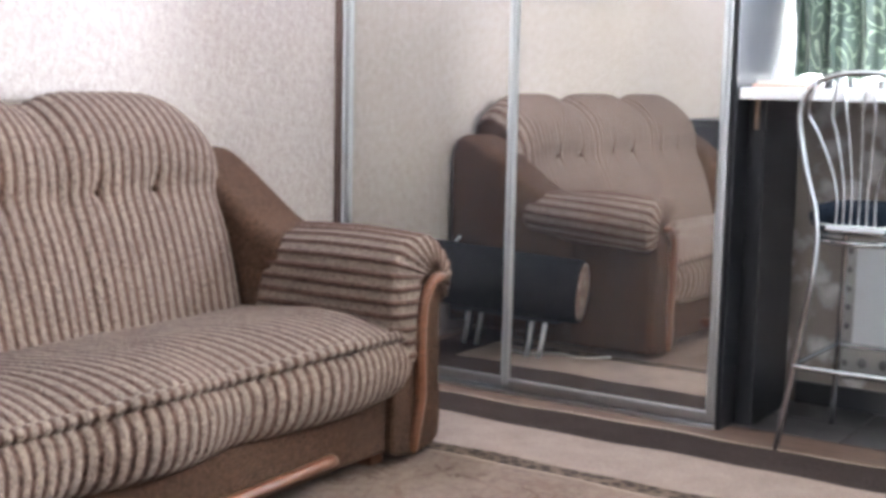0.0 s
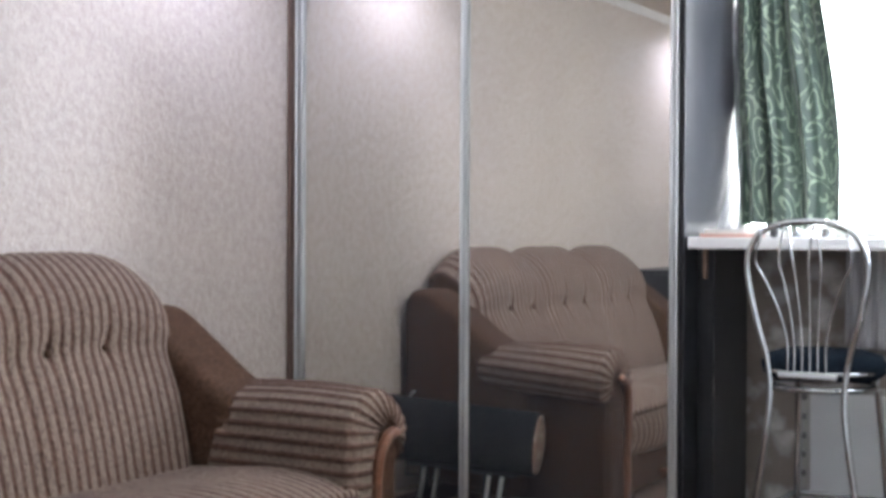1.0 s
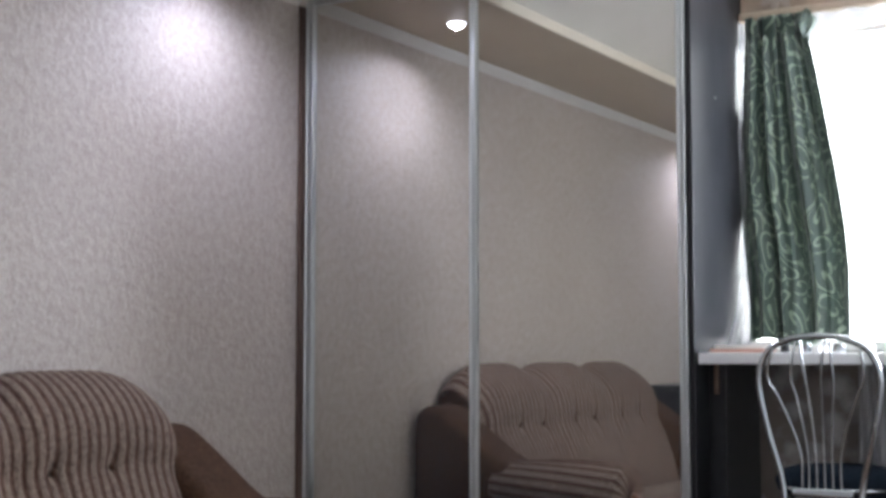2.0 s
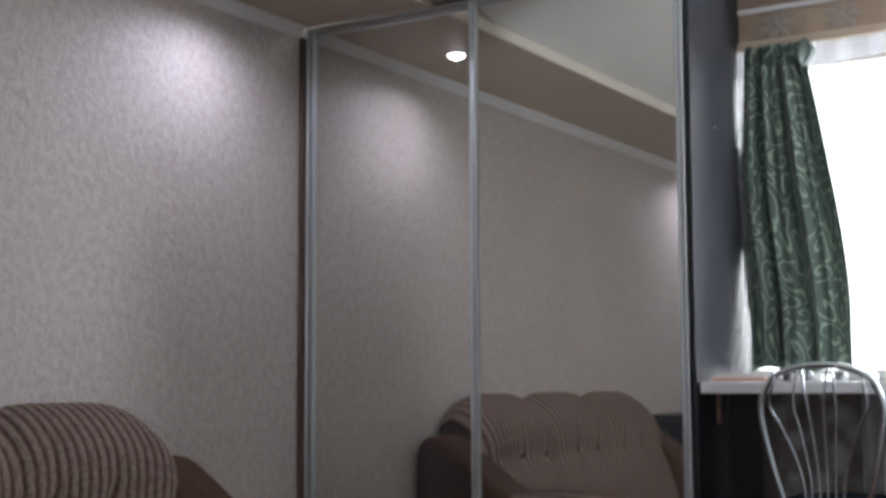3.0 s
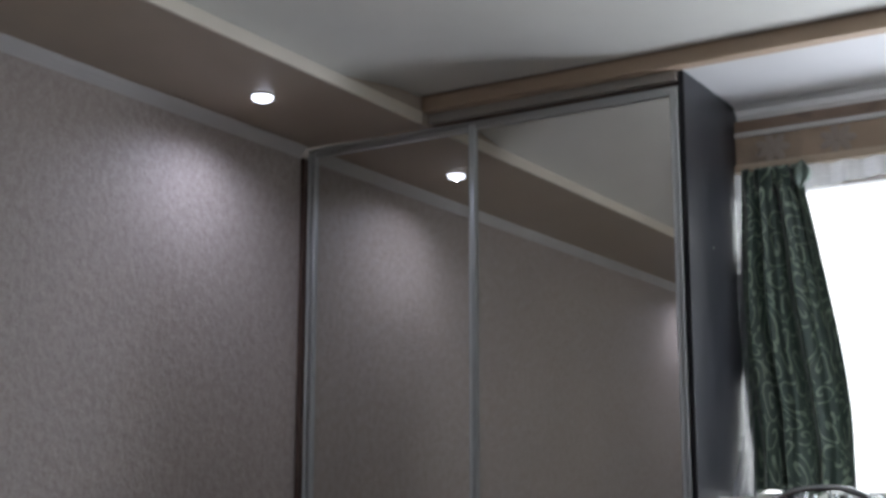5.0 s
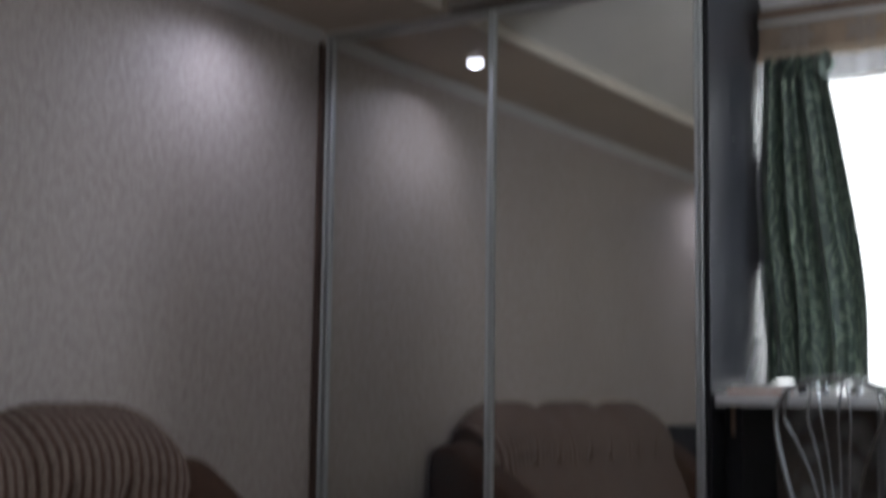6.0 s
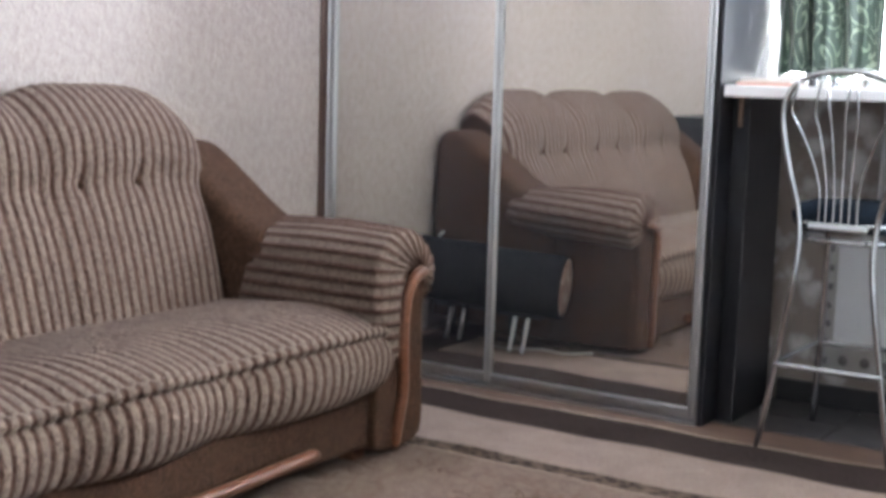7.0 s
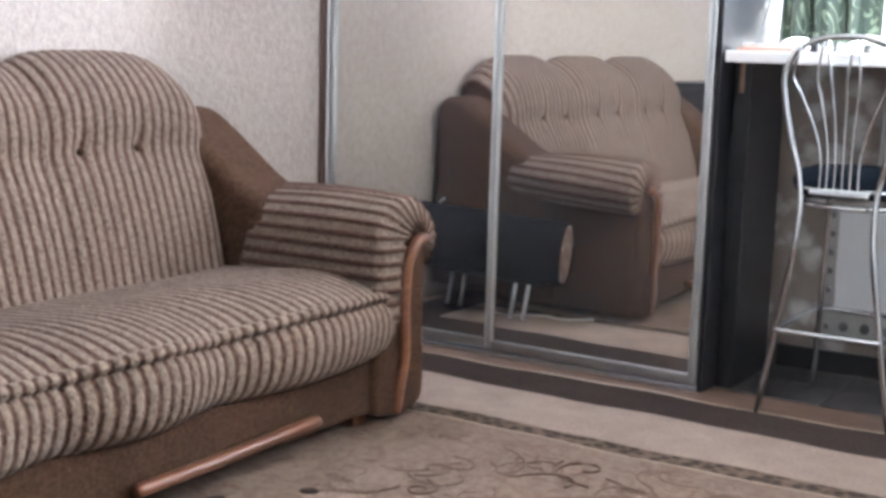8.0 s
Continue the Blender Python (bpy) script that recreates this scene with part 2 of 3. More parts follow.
CONE = floral("speckled_disc", (0.16, 0.09, 0.06), (0.40, 0.33, 0.27), 26.0)
PAPER_WHITE = paint("white_paper", (0.82, 0.80, 0.76), 0.8)
PAPER_PINK = paint("pink_card", (0.70, 0.42, 0.34), 0.7)
GREY_BOX = paint("pale_grey_panel", (0.62, 0.64, 0.65), 0.5, 0.05)
PLATE = metal("dull_zinc_plate", (0.42, 0.42, 0.40), 0.5)
PALE_WALL = paint("pale_wall", (0.77, 0.765, 0.75), 0.7)
DAY = glow("overcast_daylight", (0.93, 0.97, 1.0), 18.0)
LED = glow("led_disc", (0.78, 0.82, 1.0), 30.0)
WALNUT = wood("brown_upright", (0.07, 0.042, 0.032), (0.13, 0.082, 0.062), 0.4, (14, 14, 1.0))
SATIN = Shader("satin_steel", (0.86, 0.87, 0.88), 0.32, 0.35).m
GLASS = clear_glass()
PEG = wood("brown_peg", (0.16, 0.10, 0.07), (0.28, 0.19, 0.14), 0.5)
CABLE = paint("pale_grey_cable", (0.58, 0.56, 0.53), 0.5)
DENT_DARK = metal("shaded_dent_zinc", (0.20, 0.20, 0.20), 0.4)
BLACK = paint("black_plastic", (0.015, 0.015, 0.017), 0.4)


# ---- building blocks ----
def part(name, bm, material, parent=None, label="", smooth=False):
    me = bpy.data.meshes.new(name)
    bm.to_mesh(me)
    bm.free()
    me.materials.append(material)
    if smooth:
        me.polygons.foreach_set("use_smooth", [True] * len(me.polygons))
    ob = new(name, me)
    if parent is not None:
        ob.parent = parent
    if label:
        tagged(ob, label)
    return ob


def thing(name, place, label, category, group="", kind=""):
    return tagged(place_at(new(name), place), label, category, group, kind)


def place_at(ob, place):
    ob.location = place
    return ob


def box(x0, x1, y0, y1, z0, z1, bevel=0.003, segments=2):
    bm = bmesh.new()
    bmesh.ops.create_cube(bm, size=1.0)
    for v in bm.verts:
        v.co = Vector(((x0 + x1) / 2 + v.co.x * (x1 - x0), (y0 + y1) / 2 + v.co.y * (y1 - y0), (z0 + z1) / 2 + v.co.z * (z1 - z0)))
    if bevel:
        bmesh.ops.bevel(bm, geom=bm.edges[:], offset=bevel, segments=segments, profile=0.5, affect="EDGES")
    return bm


def prism(outline, axis, a, b, bevel=0.0, segments=3):
    """An outline in the two other axes, drawn out along axis from a to b."""
    bm = bmesh.new()

    def at(p, q, w):
        return {"x": (w, p, q), "y": (p, w, q), "z": (p, q, w)}[axis]
    lo = [bm.verts.new(at(p, q, a)) for p, q in outline]
    hi = [bm.verts.new(at(p, q, b)) for p, q in outline]
    bm.faces.new(lo)
    bm.faces.new(hi[::-1])
    n = len(outline)
    for i in range(n):
        bm.faces.new((lo[i], hi[i], hi[(i + 1) % n], lo[(i + 1) % n]))
    bmesh.ops.recalc_face_normals(bm, faces=bm.faces[:])
    if bevel:
        caps = [e for e in bm.edges if len({round(v.co["xyz".index(axis)], 5) for v in e.verts}) == 1]
        bmesh.ops.bevel(bm, geom=caps, offset=bevel, segments=segments, profile=0.5, affect="EDGES")
    return bm


def spline(points, steps=8, closed=False):
    """A smooth line through points (Catmull-Rom)."""
    pts = [Vector(p) for p in points]
    n, out = len(pts), []
    for i in range(n if closed else n - 1):
        p0, p1, p2, p3 = (pts[j % n] if closed else pts[min(max(j, 0), n - 1)] for j in (i - 1, i, i + 1, i + 2))
        for k in range(steps):
            t = k / steps
            out.append(0.5 * (2 * p1 + (p2 - p0) * t + (2 * p0 - 5 * p1 + 4 * p2 - p3) * t * t + (3 * p1 - p0 - 3 * p2 + p3) * t ** 3))
    if not closed:
        out.append(pts[-1])
    return out


def tube(points, radius, sides=10, closed=False, flat=1.0):
    bm = bmesh.new()
    pts = [Vector(p) for p in points]
    n, rings, side = len(pts), [], None
    for i, p in enumerate(pts):
        a, b = (pts[i - 1], pts[(i + 1) % n]) if closed else (pts[max(i - 1, 0)], pts[min(i + 1, n - 1)])
        way = (b - a).normalized()
        if side is None:
            side = way.cross(Vector((0, 0, 1)) if abs(way.z) < 0.9 else Vector((1, 0, 0))).normalized()
        side = (side - way * side.dot(way)).normalized()
        up = way.cross(side)
        rings.append([bm.verts.new(p + (side * math.cos(f) + up * math.sin(f) * flat) * radius) for f in (2 * math.pi * k / sides for k in range(sides))])
    for i in range(n if closed else n - 1):
        r, q = rings[i], rings[(i + 1) % n]
        for k in range(sides):
            bm.faces.new((r[k], r[(k + 1) % sides], q[(k + 1) % sides], q[k]))
    if not closed:
        bm.faces.new(rings[0][::-1])
        bm.faces.new(rings[-1])
    return bm


def lathe(profile, centre, sides=40):
    """Turns (radius, height) pairs round the upright through centre."""
    bm = bmesh.new()
    rings = [[bm.verts.new((centre[0] + r * math.cos(2 * math.pi * k / sides), centre[1] + r * math.sin(2 * math.pi * k / sides), centre[2] + z)) for k in range(sides)] for r, z in profile]
    for r, q in zip(rings, rings[1:]):
        for k in range(sides):
            bm.faces.new((r[k], r[(k + 1) % sides], q[(k + 1) % sides], q[k]))
    bm.faces.new(rings[0][::-1])
    bm.faces.new(rings[-1])
    bmesh.ops.recalc_face_normals(bm, faces=bm.faces[:])
    return bm


def sheet(fn, us, vs, rib=None, height=0.0, flip=False):
    """A grid of fn(u, v). rib(u, v) counts the ribs across it, which stand up by height."""
    base = [[Vector(fn(u, v)) for v in vs] for u in us]
    nu, nv = len(us), len(vs)
    bm = bmesh.new()
    uvl = bm.loops.layers.uv.new("map")
    grid, marks = [], {}
    for i, u in enumerate(us):
        row = []
        for j, v in enumerate(vs):
            du = base[min(i + 1, nu - 1)][j] - base[max(i - 1, 0)][j]
            dv = base[i][min(j + 1, nv - 1)] - base[i][max(j - 1, 0)]
            nrm = du.cross(dv)
            nrm = nrm.normalized() if nrm.length > 1e-12 else Vector((0, 0, 1))
            if flip:
                nrm = -nrm
            c = rib(u, v) if rib else u
            lift = height * (math.sqrt(abs(math.cos(math.pi * (c % 1.0 - 0.0)))) - 0.6) if rib and height else 0.0
            w = bm.verts.new(base[i][j] + nrm * lift)
            marks[w] = (c, v)
            row.append(w)
        grid.append(row)
    for i in range(nu - 1):
        for j in range(nv - 1):
            q = [grid[i][j], grid[i + 1][j], grid[i + 1][j + 1], grid[i][j + 1]]
            f = bm.faces.new(q[::-1] if flip else q)
            for loop in f.loops:
                # the ribs' valleys lie half-way between the counts
                loop[uvl].uv = (marks[loop.vert][0] + 0.5, marks[loop.vert][1])
    return bm


def steps(a, b, n):
    return [a + (b - a) * i / (n - 1) for i in range(n)]


def along(points, n):
    """n even places on a smooth line through points, and the line's length."""
    fine = spline(points, 24)
    acc = [0.0]
    for p, q in zip(fine, fine[1:]):
        acc.append(acc[-1] + (q - p).length)

    def at(f):
        d = f * acc[-1]
        k = min(max(int(np.searchsorted(acc, d)) - 1, 0), len(fine) - 2)
        w = (d - acc[k]) / max(acc[k + 1] - acc[k], 1e-9)
        return fine[k].lerp(fine[k + 1], w)
    return at, acc[-1]


# ---- the room ----
X1, Y0 = 3.7, -4.7                       # the far sides of the room, behind the camera


def structure(name, bm, material, label, category):
    return tagged(part(name, bm, material), label, category, kind="structure")


structure("wall_west", box(-0.14, 0.0, Y0 - 0.14, WALL_Y + 0.3, 0, 2.62, 0), WALLPAPER, "wall with beige woven-look wallpaper behind the sofa", "wall")
# unseen closing walls, added and kept pale to throw daylight back
structure("wall_south", box(0.0, X1, Y0 - 0.14, Y0, 0, 2.62, 0), PALE_WALL, "unseen wall closing the room, pale to bounce the daylight", "wall")
structure("wall_east", box(X1, X1 + 0.14, Y0 - 0.14, WALL_Y + 0.3, 0, 2.62, 0), PALE_WALL, "unseen wall closing the room, pale to bounce the daylight", "wall")

# window wall round its opening: grey floral paper below the worktop, tan paper above
wx0, wx1, wz0, wz1 = WIN
wall = structure("wall_north", box(0.0, X1, WALL_Y, WALL_Y + 0.26, 0.0, wz0, 0), PAPER_LOW, "window wall with worn grey floral paper below the worktop", "wall")
part("wall_pier", box(0.0, wx0, WALL_Y, WALL_Y + 0.26, wz0, wz1, 0), PALE_WALL, wall)
part("wall_pier", box(wx1, X1, WALL_Y, WALL_Y + 0.26, wz0, wz1, 0), PALE_WALL, wall)
part("wall_head", box(0.0, X1, WALL_Y, WALL_Y + 0.26, wz1, 2.62, 0), PAPER_HIGH, wall, "tan floral paper above the window")

# floor: brown laminate with dark tiles under the window
structure("floor", box(-0.14, X1, Y0, 0.0735, -0.06, 0.0, 0), FLOOR, "brown laminate floor showing beside the rug", "floor")
tile_bed = structure("floor_kitchen", box(-0.14, X1, 0.074, WALL_Y, -0.06, -0.004, 0), GROUT, "floor of dark slate-coloured tiles with grey joints", "floor")
structure("baseboard", box(1.57, X1, WALL_Y - 0.016, WALL_Y - 0.001, 0.0, 0.075, 0.003), BLACK, "dark brown skirting under the window", "baseboard")

# ceilings
structure("ceiling", box(0.5665, X1, Y0, -0.0605, 2.456, 2.62, 0), CEIL, "cream satin ceiling set back in a tray", "ceiling")
structure("ceiling_window", box(0.56, X1, -0.002, WALL_Y, 2.405, 2.62, 0), WHITE_CEIL, "white ceiling over the window and the worktop", "ceiling")
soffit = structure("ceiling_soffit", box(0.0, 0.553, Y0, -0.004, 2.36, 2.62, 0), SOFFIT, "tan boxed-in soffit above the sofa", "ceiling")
part("soffit_edge", box(0.553, 0.566, Y0, -0.062, 2.357, 2.401, 0.002), SOFFIT_EDGE, soffit, "cream painted side of the soffit")


def sag_at(x, y):
    rise = min(1.0, max(0.0, (y + 0.62) / 0.50))
    rise = rise * rise * (3 - 2 * rise)
    return (x, y, 2.4555 - 0.054 * (1 - rise) * max(0.0, 1 - (x - 0.556) / 0.42) ** 2)


part("soffit_cove", sheet(sag_at, steps(0.556, 0.985, 24), [Y0] + steps(-0.75, -0.07, 40), flip=True), CEIL, soffit, "cream ceiling film drawn down to the soffit", True)
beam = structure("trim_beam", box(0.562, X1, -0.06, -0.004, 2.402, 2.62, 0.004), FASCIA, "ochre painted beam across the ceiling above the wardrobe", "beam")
# thin dark strip drawn as the shadow in the gap above the beam
part("gap_shade", box(0.568, X1, -0.068, -0.0605, 2.4515, 2.4555, 0.001), PEG, beam, "dark brown strip standing for the shaded gap at the ceiling's edge")


def crown(length_from, length_to):
    prof = [(0.001, 2.321), (0.006, 2.321), (0.009, 2.327), (0.014, 2.331), (0.022, 2.340), (0.030, 2.347), (0.033, 2.352), (0.038, 2.355), (0.038, 2.359), (0.001, 2.359)]
    return prism(prof, "y", length_from, length_to)


structure("trim_cornice", crown(Y0, -0.03), CORNICE, "grey-beige moulded cornice between wallpaper and soffit", "cornice")
structure("trim_cornice_window", prism([(WALL_Y - 0.001, 2.345), (WALL_Y - 0.03, 2.35), (WALL_Y - 0.04, 2.37), (WALL_Y - 0.06, 2.385), (WALL_Y - 0.065, 2.402), (WALL_Y - 0.001, 2.402)], "x", 1.51, X1), MOULD, "white moulded cornice above the window", "cornice")


# ---- window ----
def window():
    ob = tagged(part("window_1", box(wx0, wx1, WALL_Y + 0.19, WALL_Y + 0.25, wz0, wz0 + 0.035, 0.004), PVC), "white plastic window bright with overcast daylight", "window", kind="structure")
    part("window_frame", box(wx0, wx1, WALL_Y + 0.19, WALL_Y + 0.25, wz1 - 0.06, wz1, 0.004), PVC, ob)
    for x in (wx0, (wx0 + wx1) / 2 + 0.12, wx1 - 0.06):
        part("window_frame", box(x, x + 0.06, WALL_Y + 0.19, WALL_Y + 0.25, wz0 + 0.035, wz1 - 0.06, 0.004), PVC, ob)
    for a, b in ((wx0 + 0.06, (wx0 + wx1) / 2 + 0.12), ((wx0 + wx1) / 2 + 0.18, wx1 - 0.06)):
        g = part("pane", box(a, b, WALL_Y + 0.215, WALL_Y + 0.222, wz0 + 0.035, wz1 - 0.06, 0), GLASS, ob)
        g.visible_shadow = False
    return ob


window()
structure("backdrop", box(-6, 12, 9.0, 9.05, -6, 12, 0), DAY, "bright overcast daylight outside the window", "backdrop")


# ---- wardrobe with two mirror doors ----
def wardrobe():
    w = thing("wardrobe", (0.75, 0.3, 0), "tall sliding wardrobe with two mirror doors in aluminium frames", "wardrobe")
    inv = Matrix.Translation((-0.75, -0.3, 0))

    def piece(name, bm, m, parent=w, label="", smooth=False):
        bm.transform(inv)
        return part(name, bm, m, parent, label, smooth)
    piece("side_panel", box(1.489, 1.507, -0.004, WALL_Y - 0.004, 0.0, 2.402, 0.001), WENGE, label="dark wenge side panel")
    piece("side_panel", box(0.002, 0.016, -0.020, WALL_Y - 0.004, 0.0, 2.320, 0.002), WALNUT, label="brown upright at the wall")
    piece("back_panel", box(0.03, 1.485, 0.48, 0.50, 0.05, 2.35, 0), WENGE)
    piece("top_rail", box(0.0165, 1.488, 0.004, 0.05, 2.345, 2.3575, 0.001), ALU)
    # dark filler that gives the recess over the doors its shade
    piece("slot_shade", box(0.5665, 1.488, 0.006, 0.05, 2.358, 2.3695, 0), WALNUT)
    piece("top_board", box(0.565, 1.488, -0.020, 0.05, 2.370, 2.402, 0.003), TAUPE, label="taupe top fascia rail")
    piece("bottom_rail", box(0.0165, 1.488, -0.012, 0.05, 0.0, 0.014, 0.002), ALU)
    piece("peg", box(1.508, 1.512, 0.2, 0.206, 1.86, 1.866, 0), PLATE, label="small pale screw cap")
    for x0, x1, y in ((0.018, 0.745, 0.014), (0.722, 1.487, 0.0)):
        door = piece("door", box(x0 + 0.012, x1 - 0.012, y, y + 0.004, 0.05, 2.33, 0), MIRROR, label="tinted mirror sliding door")
        for a, sw in ((x0, 0.036 if x0 < 0.1 else 0.026), (x1 - 0.026, 0.026)):
            prof = [(a, y + 0.02), (a, y - 0.010), (a + 0.005, y - 0.014), (a + 0.010, y - 0.008), (a + sw - 0.010, y - 0.008), (a + sw - 0.005, y - 0.014), (a + sw, y - 0.010), (a + sw, y + 0.02)]
            piece("stile", prism(prof, "z", 0.022, 2.343), ALU, door)
        piece("rail", box(x0 + 0.026, x1 - 0.026, y - 0.010, y + 0.018, 0.020, 0.052, 0.003), ALU, door)
        piece("rail", box(x0 + 0.026, x1 - 0.026, y - 0.010, y + 0.018, 2.322, 2.343, 0.003), ALU, door)
    return w


wardrobe()


# ---- sofa ----
CEN = -1.81                              # the sofa's middle along the wall
RIB = 0.0355


def hump(s):
    """Height of the back's top edge at s from the sofa's middle."""
    a = abs(s)
    z = 1.0 - 0.035 * math.exp(-((a - 0.305) / 0.085) ** 2)
    return z - (0.145 * ((a - 0.6) / 0.37) ** 3.7 if a > 0.6 else 0.0)


def sofa():
    so = thing("sofa", (0.5, CEN, 0), "three-seat sofa in brown plush with beige ribbed cushions", "sofa")
    shift = Matrix.Translation((-0.5, 0, 0))

    def piece(name, bm, m, parent=so, label="", smooth=True):
        bm.transform(shift)
        return part(name, bm, m, parent, label, smooth)

    piece("base", box(0.06, 0.925, -1.06, 1.06, 0.045, 0.30, 0.018, 3), PLUSH, label="brown plush base")
    for x, s in ((0.86, 0.86), (0.86, -0.86), (0.12, 0.86), (0.12, -0.86)):
        piece("foot", box(x - 0.03, x + 0.03, s - 0.03, s + 0.03, 0.0, 0.05, 0.006), CHERRY, smooth=False)
    # wooden pull rail on the front
    piece("pull_rail", tube(spline([(0.950, -0.020, 0.082), (0.954, -0.015, 0.084), (0.957, 0.24, 0.088), (0.954, 0.555, 0.095), (0.950, 0.56, 0.094)], 6), 0.019, 10, flat=0.8), CHERRY, label="orange-brown wooden pull rail")

    # seat: from the back over the top, a bulging front and under
    seat_line, seat_len = along([(0.24, 0.370), (0.40, 0.392), (0.54, 0.406), (0.70, 0.416), (0.82, 0.408), (0.92, 0.382), (0.968, 0.345), (0.985, 0.29), (0.965, 0.225), (0.92, 0.195), (0.85, 0.19)], 0)

    welt_v = next(f for f in steps(0, 1, 400) if seat_line(f)[0] > 0.9 and seat_line(f)[1] < 0.362)

    def seat_at(s, v):
        x, z = seat_line(v)
        # a middle swell and one towards each arm, with creases between
        turn = math.pi * s / 0.24 if abs(s) < 0.24 else math.pi + 2 * math.pi * (abs(s) - 0.24) / 0.70
        wave = 0.10 + 0.90 * (0.5 + 0.5 * math.cos(turn)) ** 0.70
        front = max(0.0, min(1.0, (x - 0.55) / 0.4))
        x += front * (0.046 * wave - 0.026)
        z += 0.018 * wave * front * max(0.0, min(1.0, (z - 0.25) / 0.1))
        end = max(0.0, (abs(s) - 0.845) / 0.095)
        z -= 0.060 * end ** 3 * max(-0.3, min(1.0, (z - 0.26) / 0.10))
        x -= 0.022 * end ** 3 * front
        # the welt's groove
        seam = math.exp(-((v - welt_v - 0.016) / 0.012) ** 2)
        x -= 0.007 * seam
        return (x, s, z)
    seat = piece("seat", sheet(seat_at, steps(-0.940, 0.940, 385), steps(0, 1, 80), lambda s, v: s / RIB, 0.0075, flip=True), RIBS, label="beige and brown ribbed seat cushion")
    piece("welt", sheet(lambda s, a: Vector(seat_at(s, welt_v)) + Vector((0.014 * math.cos(a) + 0.004, 0, 0.014 * math.sin(a) + 0.004)), steps(-0.930, 0.930, 379), steps(0, 2 * math.pi, 11), lambda s, a: s / RIB, 0.0085), RIBS, seat)

    # back: three humps, tufted by buttons
    buttons = [(c + d, 0.74) for c in (-0.54, 0.0, 0.54) for d in (-0.105, 0.105)]

    def back_at(s, v):
        z_top = hump(s)
        line = [(0.435, 0.335), (0.412, 0.40), (0.375, 0.52), (0.328, 0.64), (0.286, 0.735), (0.280, 0.81), (0.255, 0.89), (0.19, 0.96), (0.108, 1.0), (0.05, 0.975), (0.025, 0.90), (0.02, 0.62)]
        k = v * (len(line) - 1)
        i = min(int(k), len(line) - 2)
        p = [Vector(line[min(max(j, 0), len(line) - 1)]) for j in (i - 1, i, i + 1, i + 2)]
        t = k - i
        q = 0.5 * (2 * p[1] + (p[2] - p[0]) * t + (2 * p[0] - 5 * p[1] + 4 * p[2] - p[3]) * t * t + (3 * p[1] - p[0] - 3 * p[2] + p[3]) * t ** 3)
        x, z = q
        drop = 1.0 - z_top
        z -= drop * max(0.0, (z - 0.6) / 0.4)
        end = max(0.0, (abs(s) - 0.83) / 0.125)
        if x > 0.05:
            x -= 0.065 * end ** 2.6 * min(1.0, (x - 0.05) / 0.2)
        x -= 0.011 * math.exp(-((abs(s) - 0.305) / 0.05) ** 2) * (1 if 0.08 < v < 0.75 else 0)
        for bs, bz in buttons:
            d2 = ((s - bs) / 0.035) ** 2 + ((z - bz) / 0.03) ** 2
            x -= 0.012 * math.exp(-d2)
            if z > bz:
                x -= 0.008 * math.exp(-((s - bs) / 0.02) ** 2) * math.exp(-((z - bz) / 0.11) ** 2)
            elif x > 0.25:
                x -= 0.006 * math.exp(-((s - bs) / 0.02) ** 2) * math.exp(-((z - bz) / 0.07) ** 2)
        squeeze = 1.0 - 0.065 * max(0.0, (0.85 - z) / 0.5)
        return (x, s * squeeze, z)
    back = piece("backrest", sheet(back_at, steps(-0.940, 0.940, 385), steps(0, 1, 96), lambda s, v: s / RIB, 0.0065, flip=False), RIBS, label="beige and brown ribbed backrest with three humps")
    for bs, bz in buttons:
        x, s, z = back_at(bs, 0.37)
        piece("button", ball((x + 0.012, s, z), (0.006, 0.011, 0.011)), PLUSH, back)

    for g in (1, -1):
        # plush side of the back cushion
        side = [back_at(0.938, v) for v in steps(0.02, 1, 40)]
        piece("back_side", prism([(0.03 + (x - 0.03) * 0.97, z - 0.006) for x, _, z in side], "y", *sorted((g * 0.80, g * 0.922)), 0.0), PLUSH, smooth=False)
        # brown wing that sweeps down from the back to the arm
        outline = spline([(0.012, 0.72), (0.022, 0.785), (0.055, 0.825), (0.10, 0.834), (0.155, 0.820), (0.23, 0.774), (0.32, 0.710), (0.41, 0.647), (0.50, 0.600)], 6)
        outline = [(p.x, p.y) for p in (Vector((*q, 0)) if len(q) == 2 else q for q in outline)] + [(0.57, 0.52), (0.60, 0.42), (0.60, 0.06), (0.015, 0.06)]
        piece("wing", prism(outline, "y", *sorted((g * 0.868, g * 1.115)), 0.045, 4), PLUSH, label="brown plush wing")
        piece("arm_side", box(0.30, 0.935, *sorted((g * 0.875, g * 1.085)), 0.03, 0.53, 0.02, 3), PLUSH, label="brown plush side of the arm")

        # ribbed pad over the arm, drawn in to a scroll at the front
        pad_line, pad_len = along([(0.862, 0.29), (0.858, 0.40), (0.862, 0.50), (0.885, 0.570), (0.94, 0.612), (1.02, 0.626), (1.09, 0.612), (1.138, 0.572), (1.152, 0.525), (1.132, 0.472), (1.085, 0.440), (1.05, 0.445)], 0)

        def pad_at(v, u, g=g):
            s, z = pad_line(v)
            lift = 0.010 * math.sin(math.pi * min(1, u * 1.1)) * max(0, (z - 0.5) / 0.13)
            back_end = max(0.0, (0.08 - u) / 0.08)
            s, z = 1.01 + (s - 1.01) * (1 - 0.02 * back_end ** 2), z + lift
            if s > 1.03:
                s -= (s - 1.03) * 0.22 * max(0.0, 1 - u / 0.30) ** 1.5
                z -= 0.045 * (u - 0.25) * min(1.0, (s - 1.03) / 0.10)
            e = max(0.0, (u - 0.84) / 0.16) * math.pi / 2
